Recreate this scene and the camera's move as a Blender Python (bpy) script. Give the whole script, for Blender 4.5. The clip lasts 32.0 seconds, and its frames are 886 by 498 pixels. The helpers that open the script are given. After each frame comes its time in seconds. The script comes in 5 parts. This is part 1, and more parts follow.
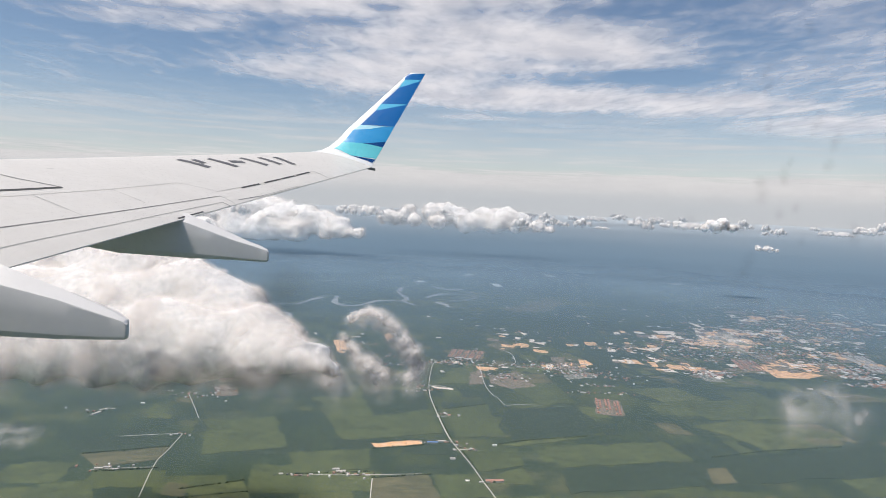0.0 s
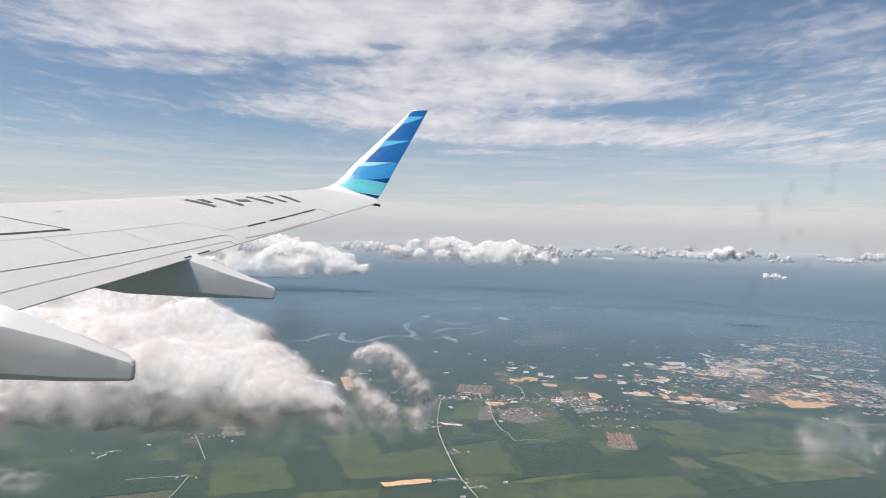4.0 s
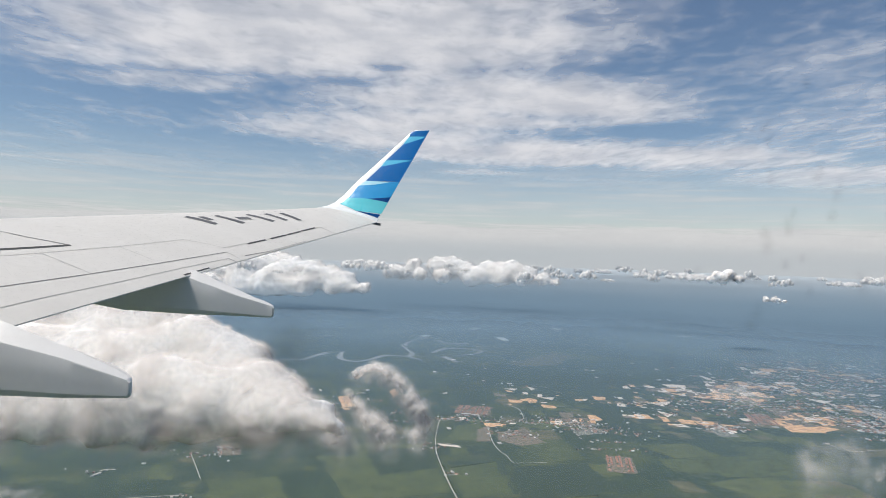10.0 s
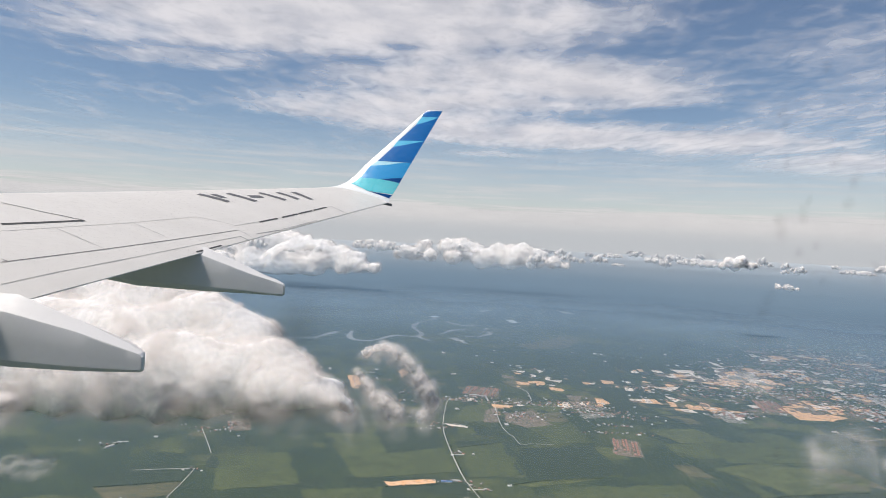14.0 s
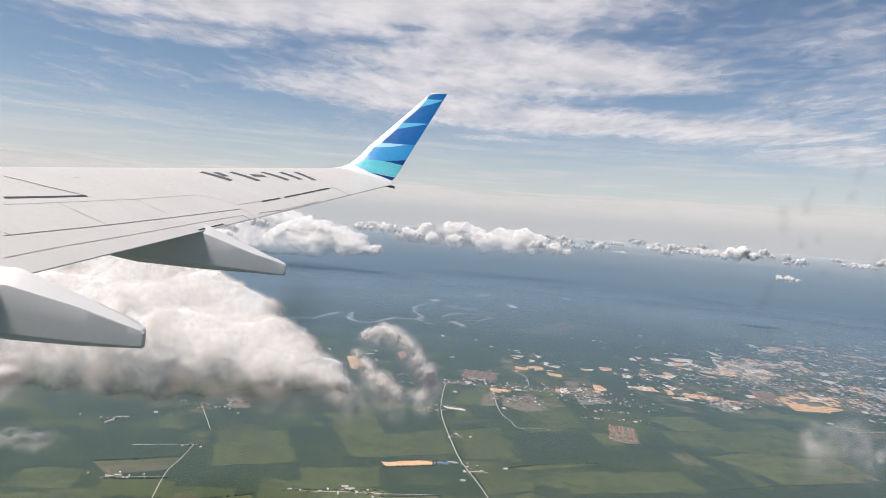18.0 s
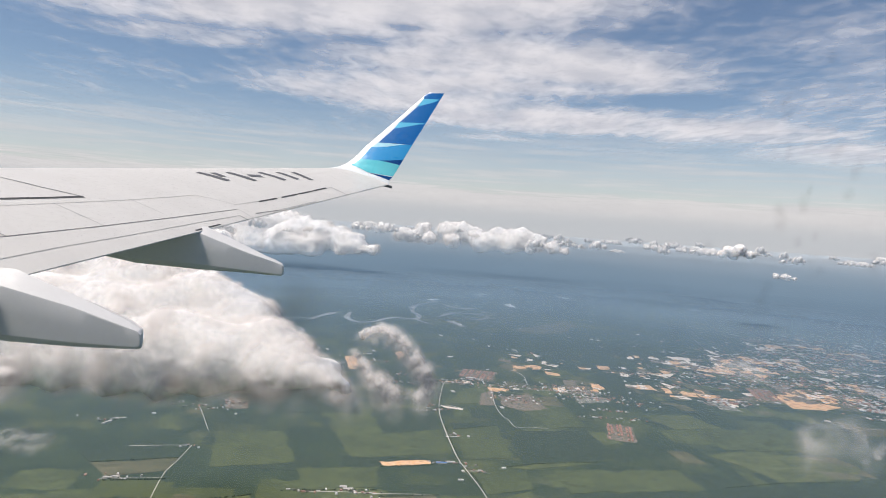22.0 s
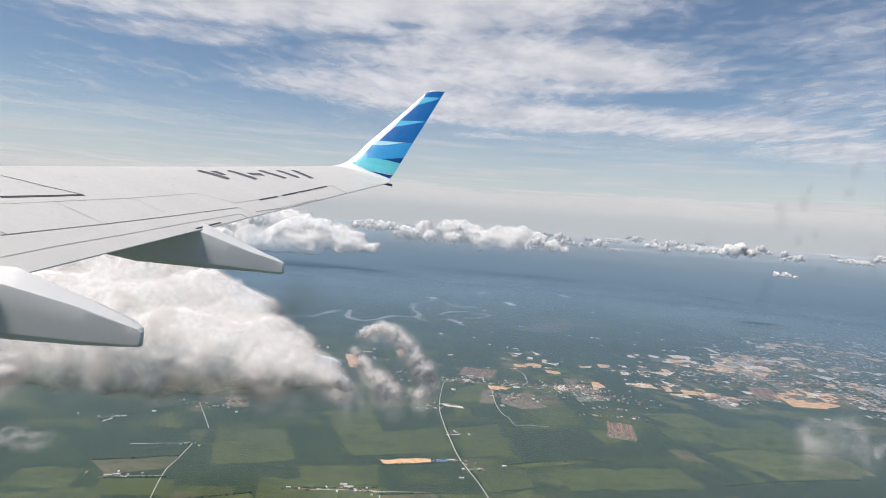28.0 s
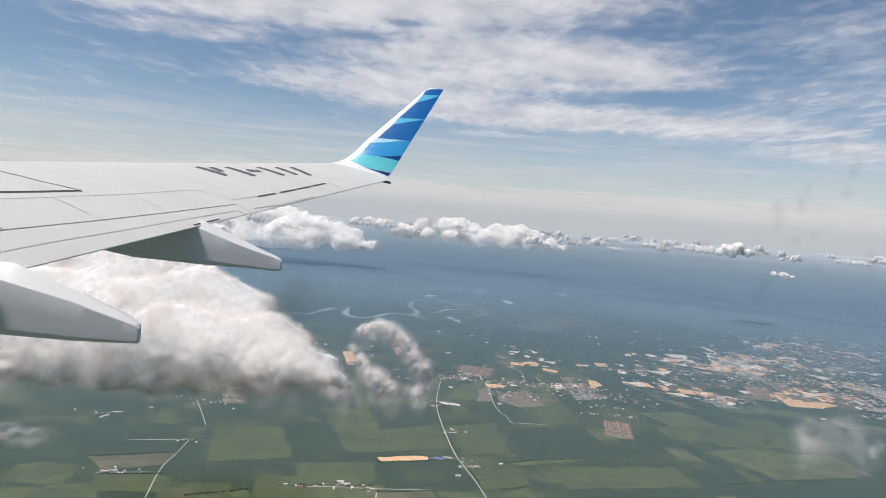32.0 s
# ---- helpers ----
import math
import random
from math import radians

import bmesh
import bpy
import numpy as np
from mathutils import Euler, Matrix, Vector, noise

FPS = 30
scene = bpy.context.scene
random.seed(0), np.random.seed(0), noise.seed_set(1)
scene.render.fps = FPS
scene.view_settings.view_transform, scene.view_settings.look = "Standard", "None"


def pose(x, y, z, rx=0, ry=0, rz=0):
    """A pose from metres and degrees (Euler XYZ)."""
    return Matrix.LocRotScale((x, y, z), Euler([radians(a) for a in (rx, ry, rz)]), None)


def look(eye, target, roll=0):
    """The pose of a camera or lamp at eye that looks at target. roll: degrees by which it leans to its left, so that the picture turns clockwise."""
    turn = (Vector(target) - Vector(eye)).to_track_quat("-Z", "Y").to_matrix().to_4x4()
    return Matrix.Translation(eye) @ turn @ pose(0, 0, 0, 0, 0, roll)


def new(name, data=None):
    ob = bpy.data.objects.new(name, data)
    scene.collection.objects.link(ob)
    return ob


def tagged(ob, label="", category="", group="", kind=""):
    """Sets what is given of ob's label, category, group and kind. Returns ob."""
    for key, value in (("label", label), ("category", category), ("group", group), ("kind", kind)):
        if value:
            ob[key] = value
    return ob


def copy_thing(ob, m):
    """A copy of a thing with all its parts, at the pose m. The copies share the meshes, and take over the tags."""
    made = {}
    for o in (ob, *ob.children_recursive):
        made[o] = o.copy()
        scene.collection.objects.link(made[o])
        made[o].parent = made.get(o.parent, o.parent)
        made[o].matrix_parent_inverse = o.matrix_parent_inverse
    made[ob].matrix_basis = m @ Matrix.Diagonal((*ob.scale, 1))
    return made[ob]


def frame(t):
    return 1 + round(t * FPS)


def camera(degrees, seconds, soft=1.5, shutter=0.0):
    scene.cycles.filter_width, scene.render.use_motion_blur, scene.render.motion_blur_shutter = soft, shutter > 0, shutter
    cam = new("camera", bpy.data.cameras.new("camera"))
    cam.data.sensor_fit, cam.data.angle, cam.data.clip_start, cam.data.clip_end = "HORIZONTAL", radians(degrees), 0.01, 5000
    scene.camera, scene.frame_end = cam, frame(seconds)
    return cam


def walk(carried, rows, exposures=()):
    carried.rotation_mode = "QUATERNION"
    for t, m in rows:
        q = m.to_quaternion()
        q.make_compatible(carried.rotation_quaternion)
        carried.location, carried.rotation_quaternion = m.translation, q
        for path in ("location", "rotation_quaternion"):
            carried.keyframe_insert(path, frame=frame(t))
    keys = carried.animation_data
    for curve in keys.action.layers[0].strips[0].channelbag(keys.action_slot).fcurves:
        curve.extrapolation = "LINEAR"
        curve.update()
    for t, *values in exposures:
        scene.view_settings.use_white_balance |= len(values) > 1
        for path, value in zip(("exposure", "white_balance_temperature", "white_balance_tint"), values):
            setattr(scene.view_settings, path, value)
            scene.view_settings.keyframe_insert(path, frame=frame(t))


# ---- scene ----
# ---- camera: seconds, eye (m), yaw, pitch, roll (degrees); level ground at z = 0, eye 75 m up, landscape at 1:20
PATH = [
    (0.0, 0.000, -0.000, 75.000, -1.284, -4.259, 2.444),
    (0.5, -0.000, -0.001, 74.999, -1.265, -3.821, 2.510),
    (1.0, -0.000, -0.001, 74.999, -1.193, -3.346, 2.413),
    (1.5, 0.000, -0.001, 74.999, -1.083, -2.793, 2.233),
    (2.0, -0.000, -0.001, 74.999, -0.944, -2.179, 1.994),
    (2.5, -0.000, -0.001, 74.999, -0.794, -1.629, 1.671),
    (3.0, -0.000, -0.001, 74.999, -0.690, -1.325, 1.385),
    (3.5, -0.000, -0.001, 74.999, -0.653, -1.278, 1.273),
    (5.5, -0.000, -0.001, 75.000, -0.772, -1.034, 1.288),
    (6.0, -0.000, -0.001, 74.999, -0.739, -1.031, 1.242),
    (6.5, -0.000, -0.000, 75.000, -0.728, -1.123, 1.286),
    (7.0, -0.000, -0.000, 75.000, -0.760, -1.154, 1.420),
    (7.5, -0.000, -0.000, 75.000, -0.786, -1.008, 1.524),
    (8.0, -0.000, -0.000, 75.000, -0.773, -0.732, 1.603),
    (8.5, -0.000, -0.001, 75.000, -0.751, -0.373, 1.701),
    (9.0, -0.000, -0.001, 75.000, -0.725, -0.004, 1.777),
    (9.5, -0.000, -0.000, 75.000, -0.688, 0.307, 1.840),
    (10.0, -0.000, -0.000, 75.000, -0.643, 0.508, 1.861),
    (10.5, -0.000, 0.000, 75.000, -0.571, 0.548, 1.809),
    (11.0, -0.000, 0.000, 75.000, -0.452, 0.447, 1.772),
    (11.5, -0.000, 0.000, 75.000, -0.285, 0.259, 1.826),
    (12.0, -0.000, 0.000, 75.000, -0.100, 0.036, 1.934),
    (12.5, -0.000, 0.000, 75.000, 0.046, -0.211, 2.090),
    (13.0, -0.000, 0.000, 75.000, 0.133, -0.511, 2.322),
    (13.5, 0.000, 0.000, 75.000, 0.203, -0.850, 2.577),
    (15.5, 0.000, 0.000, 75.000, 0.244, -1.977, 3.627),
    (16.0, 0.000, -0.000, 75.000, 0.251, -2.168, 3.855),
    (16.5, -0.000, -0.000, 75.000, 0.254, -2.300, 3.993),
    (17.0, -0.000, 0.000, 75.000, 0.252, -2.392, 4.089),
    (17.5, -0.000, 0.000, 75.000, 0.262, -2.501, 4.163),
    (18.0, -0.000, -0.000, 75.000, 0.301, -2.641, 4.148),
    (18.5, -0.000, -0.000, 75.000, 0.336, -2.771, 4.083),
    (19.0, -0.000, -0.000, 75.000, 0.322, -2.834, 4.098),
    (19.5, 0.000, -0.000, 75.000, 0.271, -2.833, 4.140),
    (20.0, 0.000, -0.000, 75.000, 0.229, -2.818, 4.099),
    (20.5, -0.000, -0.000, 75.000, 0.195, -2.791, 4.045),
    (21.0, -0.000, -0.000, 75.000, 0.154, -2.742, 3.998),
    (21.5, -0.000, -0.000, 75.000, 0.113, -2.696, 3.943),
    (22.0, -0.000, -0.000, 75.000, 0.074, -2.668, 3.935),
    (22.5, -0.000, -0.000, 75.000, 0.038, -2.653, 3.972),
    (23.0, -0.000, -0.000, 75.000, -0.010, -2.650, 3.995),
    (23.5, -0.000, -0.000, 75.000, -0.067, -2.642, 3.976),
    (24.0, -0.000, -0.000, 75.000, -0.099, -2.607, 3.961),
    (24.5, -0.000, -0.000, 75.000, -0.084, -2.583, 3.963),
    (25.0, -0.000, -0.000, 75.000, -0.021, -2.599, 3.933),
    (25.5, -0.000, -0.001, 75.000, 0.075, -2.633, 3.888),
    (27.5, -0.000, -0.001, 75.000, 0.124, -2.789, 3.927),
    (28.0, -0.000, -0.000, 75.000, 0.101, -2.823, 3.949),
    (28.5, -0.000, -0.000, 75.000, 0.078, -2.845, 3.980),
    (29.0, -0.000, -0.000, 75.000, 0.047, -2.861, 4.023),
    (29.5, -0.000, -0.000, 75.000, 0.010, -2.882, 4.050),
    (30.0, -0.000, -0.000, 75.000, -0.029, -2.899, 4.115),
    (30.5, -0.000, -0.000, 75.000, -0.055, -2.920, 4.180),
    (31.0, -0.000, -0.000, 75.000, -0.062, -2.963, 4.189),
    (31.5, 0.000, -0.000, 75.000, -0.068, -2.997, 4.215),
    (32.0, 0.000, 0.000, 75.000, -0.083, -2.998, 4.282),
]
cam = camera(69.0, 32.0, soft=0.8)


def aim(x, y, z, yaw, pitch, roll):
    a, b = radians(yaw), radians(pitch)
    way = Vector((-math.sin(a) * math.cos(b), math.cos(a) * math.cos(b), math.sin(b)))
    return look((x, y, z), Vector((x, y, z)) + way, roll)


EXPO = [(0.0, 0.15, 6590.0, 11.0), (7.0, 0.14, 6590.0, 11.0), (9.0, 0.10, 6540.0, 9.0), (11.0, 0.04, 6500.0, 8.0), (13.0, 0.07, 6560.0, 10.0), (16.0, 0.15, 6720.0, 12.0), (19.0, 0.14, 6690.0, 12.0), (24.0, 0.12, 6580.0, 11.0), (28.0, 0.09, 6500.0, 10.0), (32.0, 0.08, 6500.0, 10.0)]
walk(cam, [(r[0], aim(*r[1:])) for r in PATH], EXPO)

# ---- light
SUN_TO = Vector((-0.42, -0.16, 0.88)).normalized()
world = bpy.data.worlds.new("sky")
scene.world = world
scene.cycles.transparent_max_bounces = 96
scene.cycles.max_bounces, scene.cycles.diffuse_bounces, scene.cycles.transmission_bounces = 16, 8, 8
world.use_nodes = True
wn = world.node_tree.nodes
sky = wn.new("ShaderNodeTexSky")
sky.sky_type = "NISHITA"
sky.sun_disc = False
sky.sun_elevation = math.asin(SUN_TO.z)
sky.sun_rotation = math.atan2(SUN_TO.x, SUN_TO.y)
sky.altitude = 900
sky.air_density, sky.dust_density, sky.ozone_density = 1.0, 0.6, 1.6
world.node_tree.links.new(sky.outputs[0], wn["Background"].inputs["Color"])
wn["Background"].inputs["Strength"].default_value = 0.09
sun = new("sun", bpy.data.lights.new("sun", "SUN"))
sun.data.energy, sun.data.angle, sun.data.color = 4.1, radians(14.0), (1.0, 0.94, 0.86)
sun.matrix_world = look(SUN_TO * 100 + Vector((0, 0, 75)), (0, 0, 75))


# ---- materials
class Nodes:
    """A small helper to write node trees briefly."""

    def __init__(self, name):
        self.mat = bpy.data.materials.new(name)
        self.mat.use_nodes = True
        self.tree = self.mat.node_tree
        self.tree.nodes.clear()
        self.out = self.tree.nodes.new("ShaderNodeOutputMaterial")

    def add(self, kind, operation=None):
        n = self.tree.nodes.new("ShaderNode" + kind)
        if operation:
            n.operation = operation
        return n

    def link(self, a, b):
        self.tree.links.new(a, b)

    def put(self, socket, v):
        if isinstance(v, bpy.types.NodeSocket):
            self.link(v, socket)
        else:
            socket.default_value = v

    def math(self, op, a, b=0.0, clamp=False):
        n = self.add("Math", op)
        n.use_clamp = clamp
        self.put(n.inputs[0], a)
        self.put(n.inputs[1], b)
        return n.outputs[0]

    def coords(self):
        return self.add("TexCoord").outputs["Object"]

    def scaled(self, vec, s, shift=(0, 0, 0)):
        n = self.add("Mapping")
        self.link(vec, n.inputs["Vector"])
        n.inputs["Scale"].default_value = s
        n.inputs["Location"].default_value = shift
        return n.outputs[0]

    def noise(self, vec, scale, detail=4.0, rough=0.55, warp=0.0):
        n = self.add("TexNoise")
        self.link(vec, n.inputs["Vector"])
        n.inputs["Scale"].default_value = scale
        n.inputs["Detail"].default_value = detail
        n.inputs["Roughness"].default_value = rough
        n.inputs["Distortion"].default_value = warp
        return n.outputs["Fac"]

    def ramp(self, v, lo, hi, a=0.0, b=1.0):
        n = self.add("MapRange")
        n.interpolation_type = "SMOOTHSTEP"
        self.put(n.inputs[0], v)
        for i, q in enumerate((lo, hi, a, b)):
            n.inputs[i + 1].default_value = q
        return n.outputs[0]

    def mix(self, f, a, b):
        n = self.add("Mix")
        n.data_type = "RGBA"
        self.put(n.inputs[0], f)
        for s, c in ((n.inputs[6], a), (n.inputs[7], b)):
            self.put(s, c if isinstance(c, bpy.types.NodeSocket) else (*c, 1.0))
        return n.outputs[2]

    def bsdf(self, colour, rough=0.5, metal=0.0, bump=None, strength=0.2, depth=0.01):
        n = self.add("BsdfPrincipled")
        self.put(n.inputs["Base Color"], colour if isinstance(colour, bpy.types.NodeSocket) else (*colour, 1.0))
        self.put(n.inputs["Roughness"], rough)
        n.inputs["Metallic"].default_value = metal
        if bump is not None:
            b = self.add("Bump")
            b.inputs["Strength"].default_value = strength
            b.inputs["Distance"].default_value = depth
            self.link(bump, b.inputs["Height"])
            self.link(b.outputs[0], n.inputs["Normal"])
        return n.outputs[0]

    def veil(self, shader, alpha):
        """shader seen through by 1 - alpha."""
        t, m = self.add("BsdfTransparent"), self.add("MixShader")
        self.put(m.inputs[0], alpha)
        self.link(t.outputs[0], m.inputs[1])
        self.link(shader, m.inputs[2])
        return m.outputs[0]

    def done(self, shader):
        self.link(shader, self.out.inputs["Surface"])
        return self.mat


def paint(name, a, b, rough=0.35, streak=(1, 1, 1), grime=0.5):
    n = Nodes(name)
    v = n.coords()
    big = n.noise(n.scaled(v, streak), 0.9, 5)
    fine = n.noise(v, 14, 4)
    f = n.math("ADD", n.math("MULTIPLY", big, 0.7), n.math("MULTIPLY", fine, 0.3))
    col = n.mix(n.ramp(f, 0.35, 0.7, 0.0, grime), a, b)
    return n.done(n.bsdf(col, n.ramp(fine, 0.3, 0.7, rough - 0.06, rough + 0.1), bump=fine, strength=0.015))


PAINT_WING = paint("wing_paint", (0.70, 0.675, 0.635), (0.62, 0.597, 0.56), 0.42, (0.35, 2.2, 1), 0.55)
PAINT_FAIRING = paint("fairing_paint", (0.69, 0.682, 0.672), (0.585, 0.578, 0.57), 0.5, (0.5, 2, 2), 0.6)
PAINT_WHITE = paint("white_paint", (0.86, 0.87, 0.87), (0.78, 0.8, 0.8), 0.3, (1, 1, 1), 0.4)
SEAM = paint("seam", (0.20, 0.19, 0.185), (0.34, 0.33, 0.31), 0.7)
SEAM_DARK = paint("open_gap", (0.055, 0.055, 0.055), (0.09, 0.09, 0.09), 0.7)
SEAM_PALE = paint("pale_seam", (0.42, 0.41, 0.39), (0.55, 0.54, 0.52), 0.7)
MARK = paint("marking_paint", (0.12, 0.12, 0.125), (0.2, 0.2, 0.2), 0.5)
BLUE_DARK = paint("dark_blue_paint", (0.0, 0.138, 0.43), (0.0, 0.158, 0.47), 0.35)
BLUE_DEEP = paint("deep_blue_paint", (0.0, 0.055, 0.22), (0.0, 0.07, 0.26), 0.3)
BLUE_MID = paint("mid_blue_paint", (0.03, 0.32, 0.66), (0.05, 0.36, 0.70), 0.3)
CYAN = paint("cyan_paint", (0.12, 0.55, 0.80), (0.16, 0.6, 0.84), 0.3)
CYAN_PALE = paint("pale_cyan_paint", (0.48, 0.80, 0.90), (0.55, 0.84, 0.92), 0.3)
TURQUOISE = paint("turquoise_paint", (0.12, 0.60, 0.68), (0.22, 0.70, 0.75), 0.3)
DARK_GREY = paint("dark_grey_paint", (0.10, 0.105, 0.11), (0.16, 0.16, 0.165), 0.5)
CABIN = paint("cabin_lining", (0.6, 0.59, 0.56), (0.52, 0.51, 0.49), 0.6)


def ground_material():
    n = Nodes("farmland")
    v = n.coords()
    cells = n.add("TexVoronoi")
    cells.distance = "CHEBYCHEV"
    n.link(n.scaled(v, (0.020, 0.034, 1)), cells.inputs["Vector"])
    cells.inputs["Scale"].default_value = 1.0
    cells.inputs["Randomness"].default_value = 0.85
    pick = n.add("SeparateColor")
    n.link(cells.outputs["Color"], pick.inputs[0])
    region = n.noise(v, 0.0055, 4, 0.6, 0.6)
    clump = n.noise(v, 0.06, 6, 0.65)
    crown = n.noise(v, 1.1, 5, 0.7)
    fieldcol = n.mix(n.ramp(pick.outputs[0], 0.15, 0.95), (0.084, 0.104, 0.036), (0.140, 0.152, 0.052))
    fieldcol = n.mix(n.ramp(pick.outputs[1], 0.80, 0.86), fieldcol, (0.12, 0.12, 0.06))
    small = n.add("TexVoronoi")
    small.distance = "CHEBYCHEV"
    n.link(n.scaled(v, (0.085, 0.15, 1)), small.inputs["Vector"])
    small.inputs["Scale"].default_value = 1.0
    tone = n.add("SeparateColor")
    n.link(small.outputs["Color"], tone.inputs[0])
    fieldcol = n.mix(n.ramp(tone.outputs[0], 0.1, 0.9, 0.0, 0.55), fieldcol, (0.045, 0.072, 0.030))
    fieldcol = n.mix(n.ramp(tone.outputs[1], 0.86, 0.9, 0.0, 0.7), fieldcol, (0.19, 0.18, 0.085))
    wood = n.mix(n.ramp(clump, 0.35, 0.68), (0.030, 0.055, 0.028), (0.055, 0.085, 0.038))
    share = n.math("ADD", n.math("MULTIPLY", region, 0.75), n.math("MULTIPLY", clump, 0.3))
    col = n.mix(n.ramp(share, 0.50, 0.60), wood, fieldcol)
    col = n.mix(n.ramp(crown, 0.44, 0.60, 0.0, 0.75), col, (0.034, 0.055, 0.026))
    col = n.mix(n.ramp(n.noise(v, 0.45, 6, 0.7), 0.60, 0.70, 0.0, 0.6), col, (0.15, 0.16, 0.07))
    return n.done(n.bsdf(col, 0.9, bump=crown, strength=0.6, depth=0.5))


def soil(name, a, b, scale=0.6, c=None, cut=0.62, fleck=None):
    n = Nodes(name)
    v = n.coords()
    f = n.noise(v, scale, 6, 0.65)
    col = n.mix(n.ramp(f, 0.3, 0.7), a, b)
    if c:
        col = n.mix(n.ramp(n.noise(n.scaled(v, (1, 2.2, 1)), scale * 0.55, 5, 0.65), cut, cut + 0.06), col, c)
    if fleck:
        plot = n.add("TexVoronoi")
        plot.distance = "CHEBYCHEV"
        n.link(n.scaled(v, (0.11, 0.19, 1)), plot.inputs["Vector"])
        plot.inputs["Scale"].default_value = 1.0
        tone = n.add("SeparateColor")
        n.link(plot.outputs["Color"], tone.inputs[0])
        col = n.mix(n.ramp(tone.outputs[0], 0.1, 0.9, 0.0, 0.35), col, fleck)
        col = n.mix(n.ramp(n.noise(v, 0.6, 7, 0.74), 0.46, 0.64, 0.0, 0.45), col, fleck)
        col = n.mix(n.ramp(n.noise(n.scaled(v, (0.5, 1.6, 1)), 0.35, 5, 0.65), 0.5, 0.64, 0.0, 0.4), col, [q * 1.5 for q in b])
    return n.done(n.bsdf(col, 0.9, bump=f, strength=0.3, depth=0.2))


GROUND = ground_material()
FIELD_A = soil("grass_field", (0.096, 0.118, 0.042), (0.128, 0.142, 0.052), 0.25, (0.04, 0.07, 0.03), fleck=(0.032, 0.052, 0.025))
FIELD_B = soil("crop_field", (0.080, 0.102, 0.038), (0.102, 0.122, 0.046), 0.3, (0.035, 0.06, 0.028), fleck=(0.032, 0.052, 0.025))
FIELD_C = soil("dry_field", (0.13, 0.125, 0.065), (0.17, 0.15, 0.08), 0.3, (0.06, 0.09, 0.04), fleck=(0.032, 0.052, 0.025))
FIELD_D = soil("plantation", (0.032, 0.054, 0.030), (0.044, 0.066, 0.035), 0.5, (0.02, 0.04, 0.02), fleck=(0.032, 0.052, 0.025))
SAND = soil("bare_orange_earth", (0.84, 0.44, 0.20), (0.92, 0.62, 0.38), 0.5, (0.40, 0.26, 0.15), 0.54)
SAND_PALE = soil("pale_earth", (0.90, 0.72, 0.58), (0.94, 0.85, 0.75), 0.6, (0.36, 0.28, 0.19), 0.54)
LOT = soil("grey_yards", (0.34, 0.30, 0.265), (0.52, 0.46, 0.41), 1.2, (0.09, 0.115, 0.07), 0.46)
BRICKLOT = soil("red_brown_lots", (0.27, 0.18, 0.135), (0.42, 0.31, 0.25), 1.4, (0.09, 0.11, 0.06), 0.47)
TRACK = soil("unpaved_road", (0.62, 0.56, 0.48), (0.72, 0.67, 0.60), 1.5)
ROOF_PALE = soil("pale_roof", (0.46, 0.42, 0.385), (0.72, 0.67, 0.61), 1.2)
ROOF_RED = soil("tiled_roof", (0.42, 0.2, 0.13), (0.52, 0.3, 0.22), 1.2)
ROOF_BLUE = soil("blue_roof", (0.1, 0.22, 0.5), (0.2, 0.34, 0.6), 1.2)
LEAF = soil("tree_crowns", (0.07, 0.10, 0.044), (0.10, 0.125, 0.055), 0.8)


def water():
    n = Nodes("river_water")
    f = n.noise(n.coords(), 0.05, 3)
    # the pale base colour stands in for the sky's reflection
    return n.done(n.bsdf(n.mix(f, (0.52, 0.51, 0.48), (0.60, 0.59, 0.55)), 0.22, bump=n.noise(n.coords(), 3, 3), strength=0.05))


WATER = water()
# Matte near-white: sun glint on the ponds put into the colour; also roofs.
POND = soil("pale_glint_and_roof", (0.80, 0.76, 0.70), (0.92, 0.88, 0.82), 0.5)


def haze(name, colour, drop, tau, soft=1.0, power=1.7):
    """A tinted sheet painted as haze; cover grows with the slant path through it."""
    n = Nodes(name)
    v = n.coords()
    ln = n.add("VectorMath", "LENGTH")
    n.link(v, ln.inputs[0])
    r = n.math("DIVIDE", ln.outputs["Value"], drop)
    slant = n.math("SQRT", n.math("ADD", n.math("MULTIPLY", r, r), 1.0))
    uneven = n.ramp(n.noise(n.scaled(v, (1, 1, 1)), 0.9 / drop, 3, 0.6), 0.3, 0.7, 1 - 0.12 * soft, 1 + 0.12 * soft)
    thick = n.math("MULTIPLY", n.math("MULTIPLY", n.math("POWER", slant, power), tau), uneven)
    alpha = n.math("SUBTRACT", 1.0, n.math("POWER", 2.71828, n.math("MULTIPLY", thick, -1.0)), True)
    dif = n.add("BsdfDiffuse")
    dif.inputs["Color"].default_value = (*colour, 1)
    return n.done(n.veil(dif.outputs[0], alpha))


